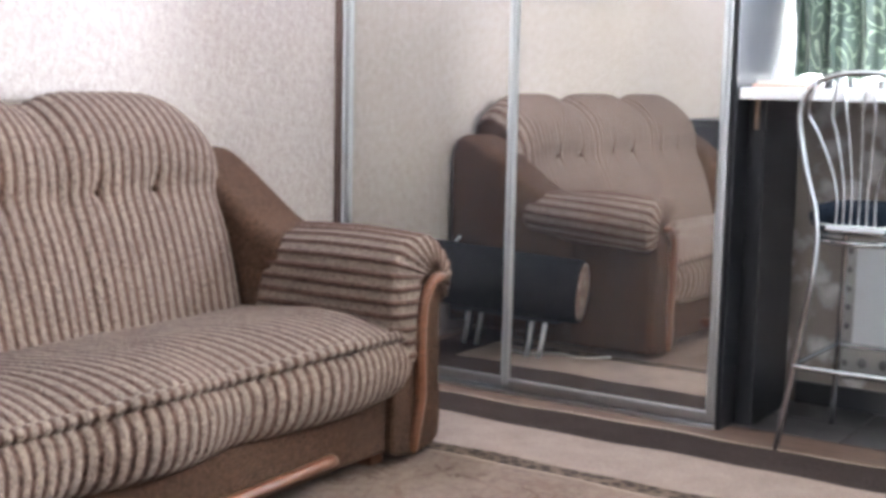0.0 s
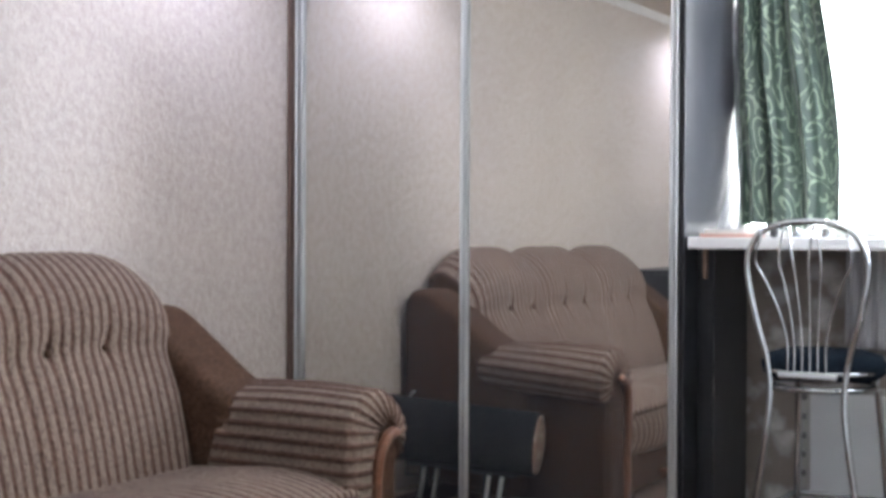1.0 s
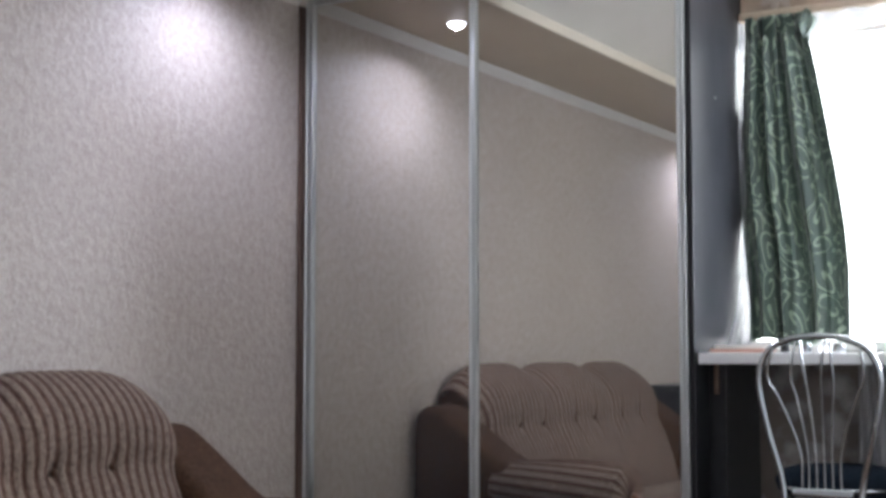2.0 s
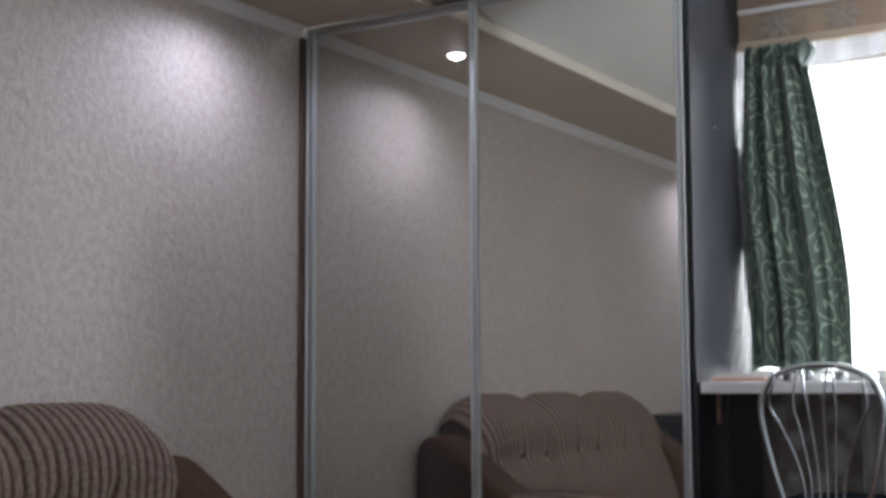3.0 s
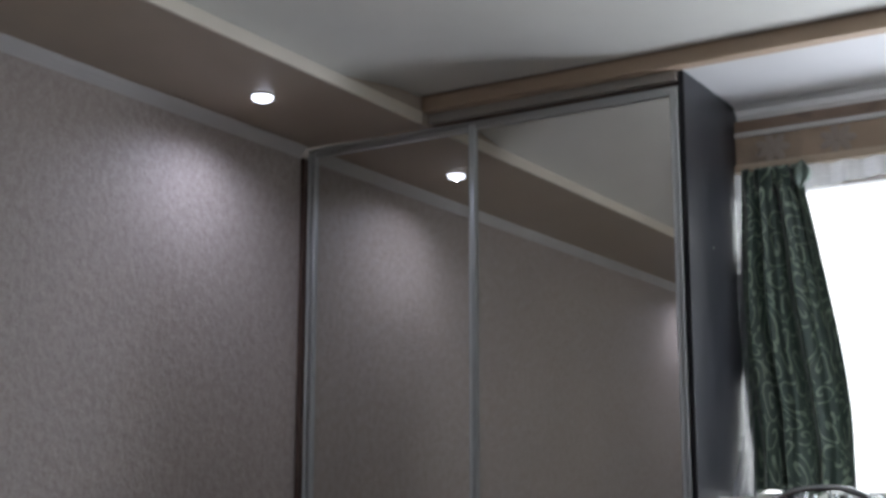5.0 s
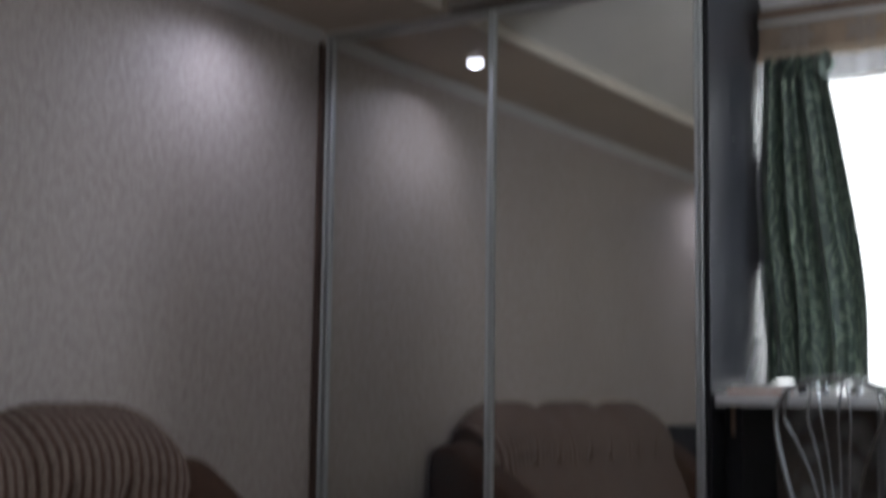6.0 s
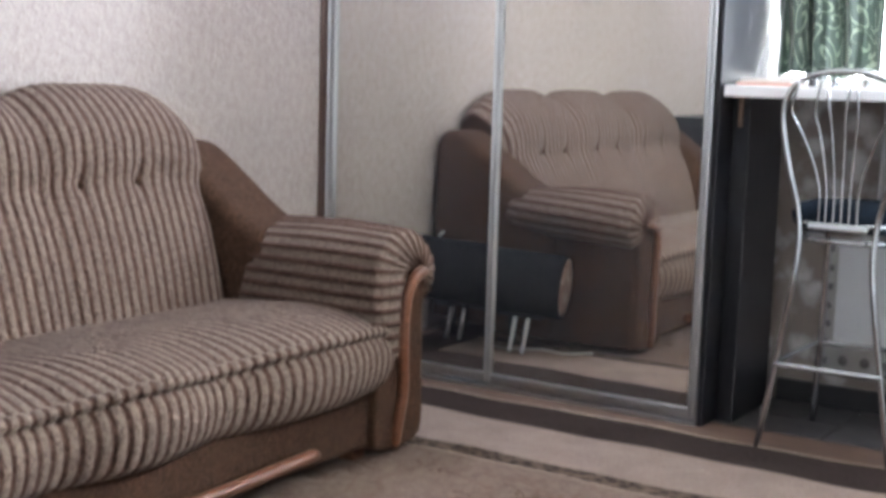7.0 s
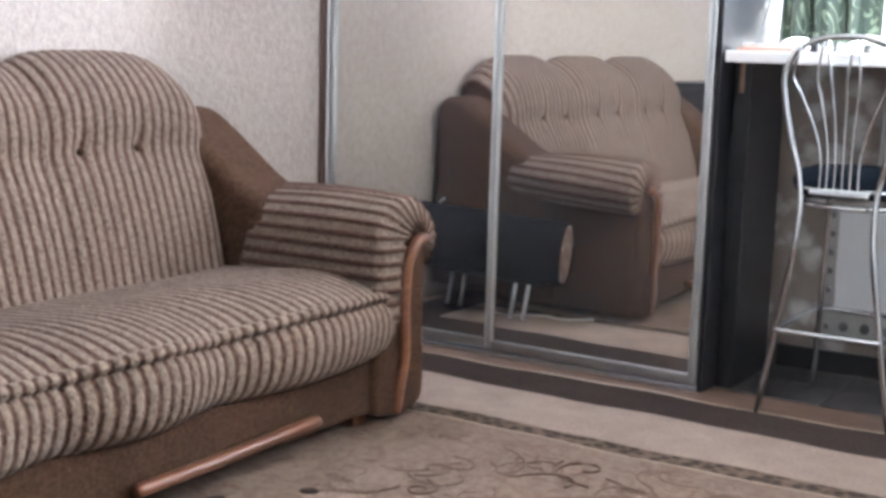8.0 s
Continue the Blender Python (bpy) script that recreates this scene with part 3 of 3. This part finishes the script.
            x0 = 0.445 + 0.055 * max(0.0, min(1.0, (z - 0.40) / 0.2)) * (1 if s < 1.0 else 0.6)
            x0 -= 0.075 * max(0.0, min(1.0, (s - 1.02) / 0.10))
            x = x0 + (0.92 - x0) * min(u, 0.84) / 0.84 + (0.042 if s < 0.95 and z < 0.5 else 0.032) * math.sin(e)
            w = 1.0 - math.cos(e)
            if s < 0.95 and z < 0.50:
                ts, tz, k = 0.960, z, 1.0
            else:
                ts, tz, k = 1.050, 0.505, 0.74
                if s < 0.95:
                    m = min(1.0, (z - 0.50) / 0.06)
                    ts, tz = 0.960 + (ts - 0.960) * m, z + (tz - z) * m
                    k = 1.0 + (k - 1.0) * m
            s, z = s + (ts - s) * w * k, z + (tz - z) * w * k
            return (x, g * s, z)
        n_rib = round(pad_len / 0.0365)
        piece("arm_pad", sheet(pad_at, steps(0, 1, n_rib * 8 + 1), steps(0, 1, 44), lambda v, u, n_rib=n_rib: v * n_rib, 0.0075, flip=(g < 0)), RIBS, label="ribbed arm pad rolled over the front")
        # rounded plush front of the arm
        front = spline([(0.848, 0.07), (0.87, 0.036), (0.96, 0.024), (1.05, 0.036), (1.080, 0.09), (1.074, 0.30), (1.074, 0.42), (1.09, 0.47), (1.06, 0.53), (0.99, 0.540), (0.94, 0.50), (0.915, 0.42), (0.88, 0.27), (0.852, 0.22)], 5, True)
        piece("arm_front", prism([(g * p[0], p[1]) for p in front], "x", 0.88, 0.949, 0.012, 3), PLUSH, label="brown plush arm front")
        # bent wooden strip
        wood_line = spline([(0.948, g * 0.944, 0.030), (0.956, g * 0.948, 0.10), (0.960, g * 0.964, 0.19), (0.962, g * 0.957, 0.29), (0.962, g * 0.957, 0.39), (0.966, g * 0.966, 0.46), (0.968, g * 1.000, 0.505), (0.968, g * 1.046, 0.516)], 8)
        piece("wood_strip", strip(wood_line, 0.016, 0.014), CHERRY, label="bent orange-brown wooden strip")
    return so


def ball(c, r, n=10):
    bm = bmesh.new()
    bmesh.ops.create_uvsphere(bm, u_segments=n, v_segments=max(6, n // 2), radius=1.0)
    for v in bm.verts:
        v.co = Vector((c[0] + v.co.x * r[0], c[1] + v.co.y * r[1], c[2] + v.co.z * r[2]))
    return bm


def strip(line, half, thick):
    """A bent board that faces along x: half its width across the line, thick to both sides."""
    bm = bmesh.new()
    rings = []
    n = len(line)
    for i, p in enumerate(line):
        d = (line[min(i + 1, n - 1)] - line[max(i - 1, 0)]).normalized()
        w = Vector((0, -d.z, d.y))
        k = min(1.0, 0.45 + 0.15 * min(i, n - 1 - i))
        ring = []
        for a in range(8):
            f = 2 * math.pi * a / 8 + math.pi / 8
            ring.append(bm.verts.new(p + w * half * k * max(-1, min(1, 1.25 * math.cos(f))) + Vector((1, 0, 0)) * thick * max(-1, min(1, 1.25 * math.sin(f)))))
        rings.append(ring)
    for r, q in zip(rings, rings[1:]):
        for a in range(8):
            bm.faces.new((r[a], r[(a + 1) % 8], q[(a + 1) % 8], q[a]))
    bm.faces.new(rings[0][::-1])
    bm.faces.new(rings[-1])
    bmesh.ops.recalc_face_normals(bm, faces=bm.faces[:])
    return bm


sofa()


# ---- rug ----
def rug():
    r = thing("rug", (1.9, -2.4, 0), "beige patterned rug with dark and cream borders on the floor", "rug")
    x0, x1, y0, y1 = 0.08, 3.3, -4.6, -0.125
    inv = Matrix.Translation((-1.9, 2.4, 0))

    def piece(name, bm, m, label=""):
        bm.transform(inv)
        return part(name, bm, m, r, label)
    rng = random.Random(5)

    def band(a, b, ya, yb, wob=0.0):
        """A strip of pile, gently uneven."""
        us, vs = steps(a, b, 60), steps(ya, yb, 8)

        def at(u, v):
            edge = wob * math.sin(u * 5.3 + 0.6) * (1 if v == yb else 0)
            return (u, v + edge, 0.009 + 0.002 * math.sin(u * 7 + v * 9) + 0.0015 * math.sin(u * 17 - v * 21))
        bm = sheet(at, us, vs)
        rim = [e for e in bm.edges if e.is_boundary]
        out = bmesh.ops.extrude_edge_only(bm, edges=rim)
        for v in out["geom"]:
            if isinstance(v, bmesh.types.BMVert):
                v.co.z = 0.001
        bmesh.ops.recalc_face_normals(bm, faces=bm.faces[:])
        return bm
    piece("hem", band(x0, x1, y1 - 0.012, y1, 0.004), RUG_HEM, "pale stitched hem")
    piece("dark_border", band(x0, x1, -0.360, y1 - 0.012), RUG_DARK, "dark brown border")
    piece("side_border", band(x0, 0.28, y0, -0.360), RUG_DARK, "dark brown border")
    piece("cream_border", band(0.28, x1, -0.670, -0.360), RUG_CREAM, "cream border")
    piece("pattern_border", band(0.28, x1, -0.745, -0.670), RUG_STRIP, "narrow dark patterned border")
    piece("inner_line", band(0.28, x1, -0.757, -0.745), RUG_CREAM, "thin pale line inside the border")
    # curling stems and leaves tufted into the field
    bm = bmesh.new()
    for n in range(150):
        px, py, a = rng.uniform(0.95, 2.5), rng.uniform(-2.0, -0.80), rng.uniform(0, 6.28)
        turn, pts = rng.choice((-1, 1)) * rng.uniform(8, 30), []
        for k in range(22):
            pts.append((px, py, 0.0095))
            px, py = px + 0.011 * math.cos(a), py + 0.011 * math.sin(a)
            a += turn * 0.011 * (0.25 + k / 14)
        if any(p[1] > -0.775 or p[0] < 0.6 for p in pts):
            continue
        t = tube(pts, rng.uniform(0.0016, 0.0028), 6)
        leaf = [pts[6], pts[13]]
        me = bpy.data.meshes.new("stem")
        t.to_mesh(me)
        t.free()
        bm.from_mesh(me)
        bpy.data.meshes.remove(me)
        for lx, ly, _ in leaf:
            f, w = rng.uniform(0, 6.28), rng.uniform(0.012, 0.026)
            ring = [bm.verts.new((lx + w * (1 + math.cos(q)) * math.cos(f) - 0.3 * w * math.sin(q) * math.sin(f), ly + w * (1 + math.cos(q)) * math.sin(f) + 0.3 * w * math.sin(q) * math.cos(f), 0.0135)) for q in (2 * math.pi * i / 10 for i in range(10))]
            bm.faces.new(ring)
    tagged(piece("stem_pattern", bm, RUG_STEM, "brown curling stems and leaves"), kind="stuff")
    for lx, ly, f, w in ((1.12, -1.465, 0.5, 0.015), (0.985, -1.64, 1.3, 0.018)):
        bm = prism([(lx + w * math.cos(q) * math.cos(f) * 1.5 - w * math.sin(q) * math.sin(f), ly + w * math.cos(q) * math.sin(f) * 1.5 + w * math.sin(q) * math.cos(f)) for q in (2 * math.pi * i / 12 for i in range(12))], "z", 0.006, 0.0145)
        piece("dark_leaf", bm, RUG_DARK, "dark tufted leaf")
    piece("field", band(0.28, x1, y0, -0.757), RUG_FIELD, "beige field with brown curling stems")
    return r


rug()


# ---- worktop under the window ----
def worktop():
    w = tagged(part("worktop", box(1.515, X1 - 0.3, 0.0, WALL_Y - 0.002, 1.017, 1.052, 0.004), SILL), "white worktop running under the window", "worktop")
    return w


worktop()


def support():
    s = thing("worktop_support", (1.54, 0.26, 0), "dark wenge panel standing under the worktop", "panel")
    b = box(1.511, 1.565, 0.10, 0.42, 0.0, 1.016, 0.002)
    b.transform(Matrix.Translation((-1.54, -0.26, 0)))
    part("board", b, WENGE, s)
    p = box(1.534, 1.546, 0.082, 0.098, 0.925, 1.016, 0.002)
    p.transform(Matrix.Translation((-1.54, -0.26, 0)))
    part("bracket", p, PEG, s, "brown wooden bracket")
    return s


support()


# ---- bar stool ----
def stool():
    cx, cy = 1.915, 0.06
    st = thing("bar_stool", (cx, cy, 0), "chrome bar stool with fanned back bars and navy seat", "bar stool")
    inv = Matrix.Translation((-cx, -cy, 0))

    def piece(name, bm, m, parent=st, label="", smooth=True):
        bm.transform(inv)
        return part(name, bm, m, parent, label, smooth)
    yb = -0.13
    half = [(0.190, 0.0, 0.0), (0.162, 0.0, 0.17), (0.142, 0.0, 0.30), (0.116, 0.0, 0.47), (0.104, 0.005, 0.60), (0.112, 0.008, 0.70), (0.140, 0.0, 0.81), (0.165, -0.006, 0.93), (0.165, -0.01, 1.0), (0.135, -0.012, 1.06), (0.075, -0.014, 1.09), (0, -0.014, 1.098)]
    left = [(cx - a, yb + b, c) for a, b, c in half]
    right = [(cx + a, yb + b, c) for a, b, c in half[:-1]][::-1]
    piece("back_frame", tube(spline(left + right, 6), 0.0095, 10), CHROME, label="bent chrome tube of back and front legs")
    # fan of thin bars
    for top, mid, low in ((-0.120, -0.142, -0.055), (-0.058, -0.075, -0.036), (-0.050, -0.036, -0.014), (0.026, 0.008, 0.008), (0.034, 0.042, 0.030), (0.116, 0.126, 0.053)):
        z_top = 1.096 - 0.62 * abs(top) ** 1.55
        pts = [(cx + top, yb - 0.010, z_top), (cx + top * 0.7 + mid * 0.3, yb - 0.022, z_top - 0.02), (cx + mid, yb - 0.016, 0.985), (cx + mid * 0.68 + low * 0.32, yb - 0.008, 0.93), (cx + mid * 0.24 + low * 0.76, yb, 0.84), (cx + low, yb + 0.004, 0.76), (cx + low, yb + 0.006, 0.672)]
        piece("back_bar", tube(spline(pts, 6), 0.0037, 8), CHROME)
    piece("back_plate", box(cx - 0.085, cx + 0.085, yb - 0.002, yb + 0.014, 0.655, 0.678, 0.006, 3), CHROME, smooth=False)
    for s in (-1, 1):
        piece("rear_leg", tube(spline([(cx + s * 0.115, 0.20, 0.64), (cx + s * 0.125, 0.235, 0.45), (cx + s * 0.14, 0.27, 0.2), (cx + s * 0.155, 0.30, 0.0)], 5), 0.0095, 10), CHROME)
    piece("seat_ring", tube([(cx + 0.150 * math.cos(f), 0.05 + 0.165 * math.sin(f), 0.625) for f in steps(0, 2 * math.pi, 41)[:-1]], 0.009, 8, True), CHROME)
    piece("seat_rim", tube([(cx + 0.165 * math.cos(f), 0.05 + 0.175 * math.sin(f), 0.672) for f in steps(0, 2 * math.pi, 41)[:-1]], 0.008, 8, True), CHROME)
    seat = lathe([(0.05, 0.645), (0.155, 0.648), (0.172, 0.662), (0.178, 0.69), (0.165, 0.715), (0.12, 0.728), (0.03, 0.732)], (cx, 0.05, 0), 36)
    piece("seat", seat, NAVY, label="round navy padded seat")
    # foot rest all round
    rest = spline([(cx - 0.155, yb - 0.012, 0.262), (cx + 0.155, yb - 0.012, 0.262), (cx + 0.145, 0.272, 0.262), (cx - 0.145, 0.272, 0.262)], 1, True)
    ring = []
    for i, p in enumerate(rest):
        a, b = rest[i - 1], rest[(i + 1) % len(rest)]
        for f in (0.0, 0.33, 0.66, 1.0):
            q = p + (a - p).normalized() * 0.03 * (1 - f) ** 2 + (b - p).normalized() * 0.03 * f ** 2
            ring.append(q)
    piece("foot_rest", tube(ring, 0.008, 8, True), CHROME)
    return st


stool()


# ---- curtain, pelmet, sheer ----
CLOTH = paint("pale_grey_cloth", (0.55, 0.55, 0.56), 0.8, 0.3)

def cloth(name, fn, us, vs, m, label, category, thick=0.0025):
    bm = sheet(fn, us, vs)
    ob = part(name, bm, m, smooth=True)
    if thick:
        mod = ob.modifiers.new("thickness", "SOLIDIFY")
        mod.thickness = thick
    return tagged(ob, label, category)


def curtain_at(u, v):
    # u across, v from the bottom up; gathered at the top, spread below
    zb = 1.085 + 0.012 * math.sin(u * 9)
    z = zb + (2.165 - zb) * v
    left = 1.530 - 0.029 * math.exp(-((v - 0.52) / 0.25) ** 2)
    right = 1.858 - 0.132 * v ** 2.2 + 0.006 * math.sin(v * 7)
    spread = 1.0 - 0.25 * v
    # broad folds that drift to one side on the way down, with finer creases between them; the free edge hangs flatter
    w = u ** 0.85 + 0.07 * (v - 0.5)
    broad = math.sin(w * 2 * math.pi * 3.6 + 0.5 * math.sin(v * 2.6))
    flat = 1.0 - 0.6 * max(0.0, (u - 0.72) / 0.28)
    fold = flat * (0.030 * broad * (0.75 + 0.25 * broad) + 0.007 * math.sin(u * 2 * math.pi * 9.3 + 1.2 + 2.6 * v) + 0.004 * math.sin(u * 41 + 5 * v))
    sag = 0.020 * math.exp(-((v - 0.10) / 0.09) ** 2) * math.sin(u * 9 + 1)
    x = left + (right - left) * u + 0.008 * math.sin(w * 2 * math.pi * 3.6 + 1.5) * math.sin(math.pi * u)
    if v > 0.93:
        x += 0.01 * math.sin(u * 60)
    return (x, 0.435 + fold * spread + sag, z)


cloth("curtain", curtain_at, steps(0, 1, 130), steps(0, 1, 70), DAMASK, "green damask curtain with scrolls, gathered beside the window", "curtain")
cloth("curtain_knot", lambda u, v: (1.735 + 0.035 * math.sin(v * 3.14) * math.cos(u * 6.28) + 0.012 * v, 0.42 + 0.03 * math.sin(u * 6.28) * math.sin(v * 3.14) + 0.006 * math.sin(u * 25), 2.075 + 0.095 * v), steps(0, 1, 40), steps(0, 1, 14), DAMASK, "bunched green damask tie-back beside the curtain head", "curtain")
cloth("sheer_valance", lambda u, v: (1.60 + 0.90 * u, 0.455 + 0.012 * math.sin(u * 55), 2.16 - (0.074 + 0.008 * math.sin(u * 11)) * (1 - v)), steps(0, 1, 120), steps(0, 1, 10), LACE, "grey-white lace sheer hanging in the window's head", "sheer curtain", 0)
def voile_at(u, v):
    front = 0.43 - 0.17 * math.exp(-(v / 0.16) ** 1.4) - 0.03 * math.exp(-((v - 0.62) / 0.14) ** 2)
    y = front + (0.475 - front) * u
    return (1.515 + 0.006 * math.sin(u * 17 + v * 3) + 0.016 * u, y, 1.062 + 1.09 * v)


cloth("voile_curtain", voile_at, steps(0, 1, 40), steps(0, 1, 50), VOILE, "white sheer swelling out beside the green curtain", "sheer curtain", 0)


cloth("hanging_cloth", lambda u, v: (1.87 + 0.26 * u, 0.47 + 0.014 * math.sin(u * 40 + v * 2) + 0.006 * math.sin(u * 90), 0.70 + 0.314 * v), steps(0, 1, 90), steps(0, 1, 12), CLOTH, "pale grey cloth hanging in folds under the worktop", "cloth")


def pelmet():
    p = thing("pelmet", (2.1, 0.47, 2.16), "curtain pelmet papered with tan floral medallions and white rails", "pelmet")
    inv = Matrix.Translation((-2.1, -0.47, -2.16))

    def piece(name, bm, m, label=""):
        bm.transform(inv)
        return part(name, bm, m, p, label)
    piece("board", box(1.511, X1 - 0.3, 0.455, 0.470, 2.175, 2.344, 0.002), PAPER_HIGH, "tan floral board")
    piece("rail", box(1.509, X1 - 0.3, 0.436, 0.472, 2.160, 2.188, 0.005), PEG_PALE, "pale wooden lower rail")
    piece("rail", box(1.510, X1 - 0.3, 0.444, 0.456, 2.285, 2.303, 0.004), MOULD, "white upper rail")
    piece("border", box(1.5105, X1 - 0.3, 0.4505, 0.4545, 2.304, 2.3435, 0.001), BORDER, "brown floral border strip")
    for x in (1.64, 1.86, 2.08):
        flower = piece("medallion", ball((x, 0.4535, 2.236), (0.012, 0.003, 0.012), 10), MEDAL, "grey-brown printed flower")
        for k in range(7):
            f = 2 * math.pi * k / 7
            petal = ball((0, 0, 0), (0.026, 0.0025, 0.014), 10)
            petal.transform(Matrix.Translation((x + 0.038 * math.cos(f), 0.4540, 2.236 + 0.030 * math.sin(f))) @ Matrix.Rotation(-f, 4, "Y"))
            petal.transform(inv)
            part("petal", petal, MEDAL, flower)
    return p


PEG_PALE = wood("pale_wood_rail", (0.46, 0.36, 0.26), (0.58, 0.47, 0.36), 0.5)
MEDAL = paint("grey_brown_print", (0.36, 0.30, 0.25), 0.7)
pelmet()


# ---- ceiling spots ----
def spot(x, y):
    s = thing("ceiling_spotlight", (x, y, 2.36), "lit round LED spotlight in the soffit", "spotlight", "spotlights in the soffit")
    part("ring", lathe([(0.024, 0.0), (0.040, 0.0), (0.042, -0.003), (0.038, -0.006), (0.030, -0.004)], (0, 0, 0), 32), ALU, s)
    part("disc", lathe([(0.034, -0.001), (0.034, -0.006), (0.032, -0.011), (0.027, -0.015), (0.019, -0.018), (0.009, -0.0195), (0.001, -0.020)], (0, 0, 0), 28), LED, s, "glowing LED disc")


for sx, sy in SPOTS:
    spot(sx, sy)


# ---- black tube loudspeaker between sofa and wardrobe ----
def speaker():
    sp = thing("tube_speaker", (0.45, -0.42, 0), "black felt tube loudspeaker on steel legs beside the sofa", "loudspeaker")
    inv = Matrix.Translation((-0.45, 0.42, 0))

    def piece(name, bm, m, parent=sp, label="", smooth=True):
        bm.transform(inv)
        return part(name, bm, m, parent, label, smooth)

    def roll(profile, sides=40):
        bm = lathe(profile, (0, 0, 0), sides)
        bm.transform(Matrix.Translation((-0.028, -0.385, 0.325)) @ Matrix.Rotation(math.radians(-16), 4, "Z") @ Matrix.Rotation(math.pi / 2 + 0.07, 4, "Y"))
        return bm
    piece("tube", roll([(0.10, 0.10), (0.117, 0.105), (0.122, 0.12), (0.122, 0.757), (0.119, 0.767), (0.114, 0.769)]), BLACK_CARPET)
    piece("cone", roll([(0.112, 0.764), (0.111, 0.772), (0.10, 0.776), (0.06, 0.780), (0.005, 0.782)]), CONE, label="speckled brown loudspeaker front")
    piece("cradle", box(0.14, 0.64, -0.66, -0.53, 0.148, 0.168, 0.006), BLACK, smooth=False)
    for x in (0.16, 0.46):
        piece("leg", box(x - 0.012, x + 0.012, -0.66, -0.636, 0.009, 0.149, 0.003), BLACK, smooth=False)
    for x, y in ((0.195, -0.595), (0.255, -0.595), (0.527, -0.55), (0.583, -0.55)):
        piece("leg", tube([(x - 0.020, y + 0.008, 0.009), (x - 0.010, y + 0.004, 0.075), (x, y, 0.158)], 0.0085, 12), SATIN, label="satin steel leg")
    piece("cable_end", tube(spline([(0.162, -0.508, 0.392), (0.178, -0.504, 0.420), (0.194, -0.499, 0.438), (0.206, -0.495, 0.446)], 4), 0.0055, 8), CABLE, label="pale cable end")
    return sp


speaker()
tagged(part("cable", tube(spline([(0.40, -0.58, 0.014), (0.50, -0.56, 0.014), (0.60, -0.63, 0.014), (0.70, -0.62, 0.014), (0.79, -0.70, 0.014)], 6), 0.004, 6), CABLE, smooth=True), "pale grey cable lying on the rug by the loudspeaker", "cable")


# ---- dark cabinet past the sofa's far end ----
def cabinet():
    c = thing("low_cabinet", (0.25, -3.45, 0), "low dark wenge cabinet past the end of the sofa", "cabinet")
    part("body", box(-0.24, 0.22, -0.42, 0.42, 0.0, 0.835, 0.003), WENGE, c)
    part("top", box(-0.245, 0.235, -0.43, 0.43, 0.836, 0.865, 0.003), WENGE, c)
    for s in (-0.41, 0.005):
        d = part("door", box(0.221, 0.238, s, s + 0.40, 0.06, 0.82, 0.003), WENGE, c)
        part("handle", box(0.2385, 0.25, s + 0.19, s + 0.21, 0.5, 0.62, 0.003), ALU, d)


cabinet()


# ---- things on the worktop ----
def on_top(name, bm, m, label, category):
    return tagged(part(name, bm, m), label, category)


ZT = 1.0525
on_top("envelope", box(1.535, 1.70, 0.05, 0.17, ZT, ZT + 0.010, 0.001), PAPER_PINK, "pink card folder lying on the worktop", "folder")
on_top("notepad", box(1.545, 1.72, 0.06, 0.20, ZT + 0.0105, ZT + 0.022, 0.001), PAPER_WHITE, "white paper notepad lying on a folder", "papers")
on_top("notepad", box(1.66, 1.83, 0.18, 0.31, ZT, ZT + 0.020, 0.001), PAPER_WHITE, "white paper notepad by the curtain", "papers")


def jar(x, y, m, r, h, label):
    on_top("small_jar", lathe([(r * 0.8, 0), (r, 0.003), (r, h * 0.7), (r * 0.7, h * 0.85), (r * 0.7, h)], (x, y, ZT), 20), m, label, "jar")


jar(1.745, 0.12, BLACK, 0.014, 0.034, "small black jar on the worktop")
jar(1.80, 0.16, CHROME, 0.013, 0.030, "small shiny metal jar on the worktop")
jar(1.90, 0.14, CHROME, 0.020, 0.026, "small shiny metal tin on the worktop")
jar(1.97, 0.20, PAPER_WHITE, 0.022, 0.030, "small white pot on the worktop")


# ---- pale panel and zinc plate below the worktop ----
hatch = thing("service_panel", (1.9, WALL_Y, 0.38), "pale grey service panel in a dented zinc surround on the wall", "panel")
part("surround", box(-0.185, 0.30, -0.022, -0.003, -0.27, 0.19, 0.004), PLATE, hatch, "dented zinc surround")
part("panel", box(-0.145, 0.26, -0.034, -0.0225, -0.155, 0.17, 0.004), GREY_BOX, hatch)
# dark balls stand for the shaded holes and dents in the zinc
for i in range(7):
    part("dent_dot", ball((-0.166, -0.024, -0.22 + 0.062 * i), (0.010, 0.006, 0.012), 8), DENT_DARK, hatch)
for i in range(5):
    part("dent_dot", ball((-0.11 + 0.07 * i, -0.024, -0.215), (0.016, 0.006, 0.018), 8), DENT_DARK, hatch)

# ---- floor tiles, last ----
tile_mesh = None
for i in range(9):
    for j in range(2):
        if tile_mesh is None:
            bm = box(-0.148, 0.148, -0.11, 0.11, -0.012, 0.0, 0.0)
            tile_mesh = bpy.data.meshes.new("tile")
            bm.to_mesh(tile_mesh)
            bm.free()
            tile_mesh.materials.append(TILE)
        t = new("tile", tile_mesh)
        t.parent = tile_bed
        t.location = (1.70 + 0.302 * i, 0.19 + 0.224 * j, 0.0005 * ((i + j) % 2))
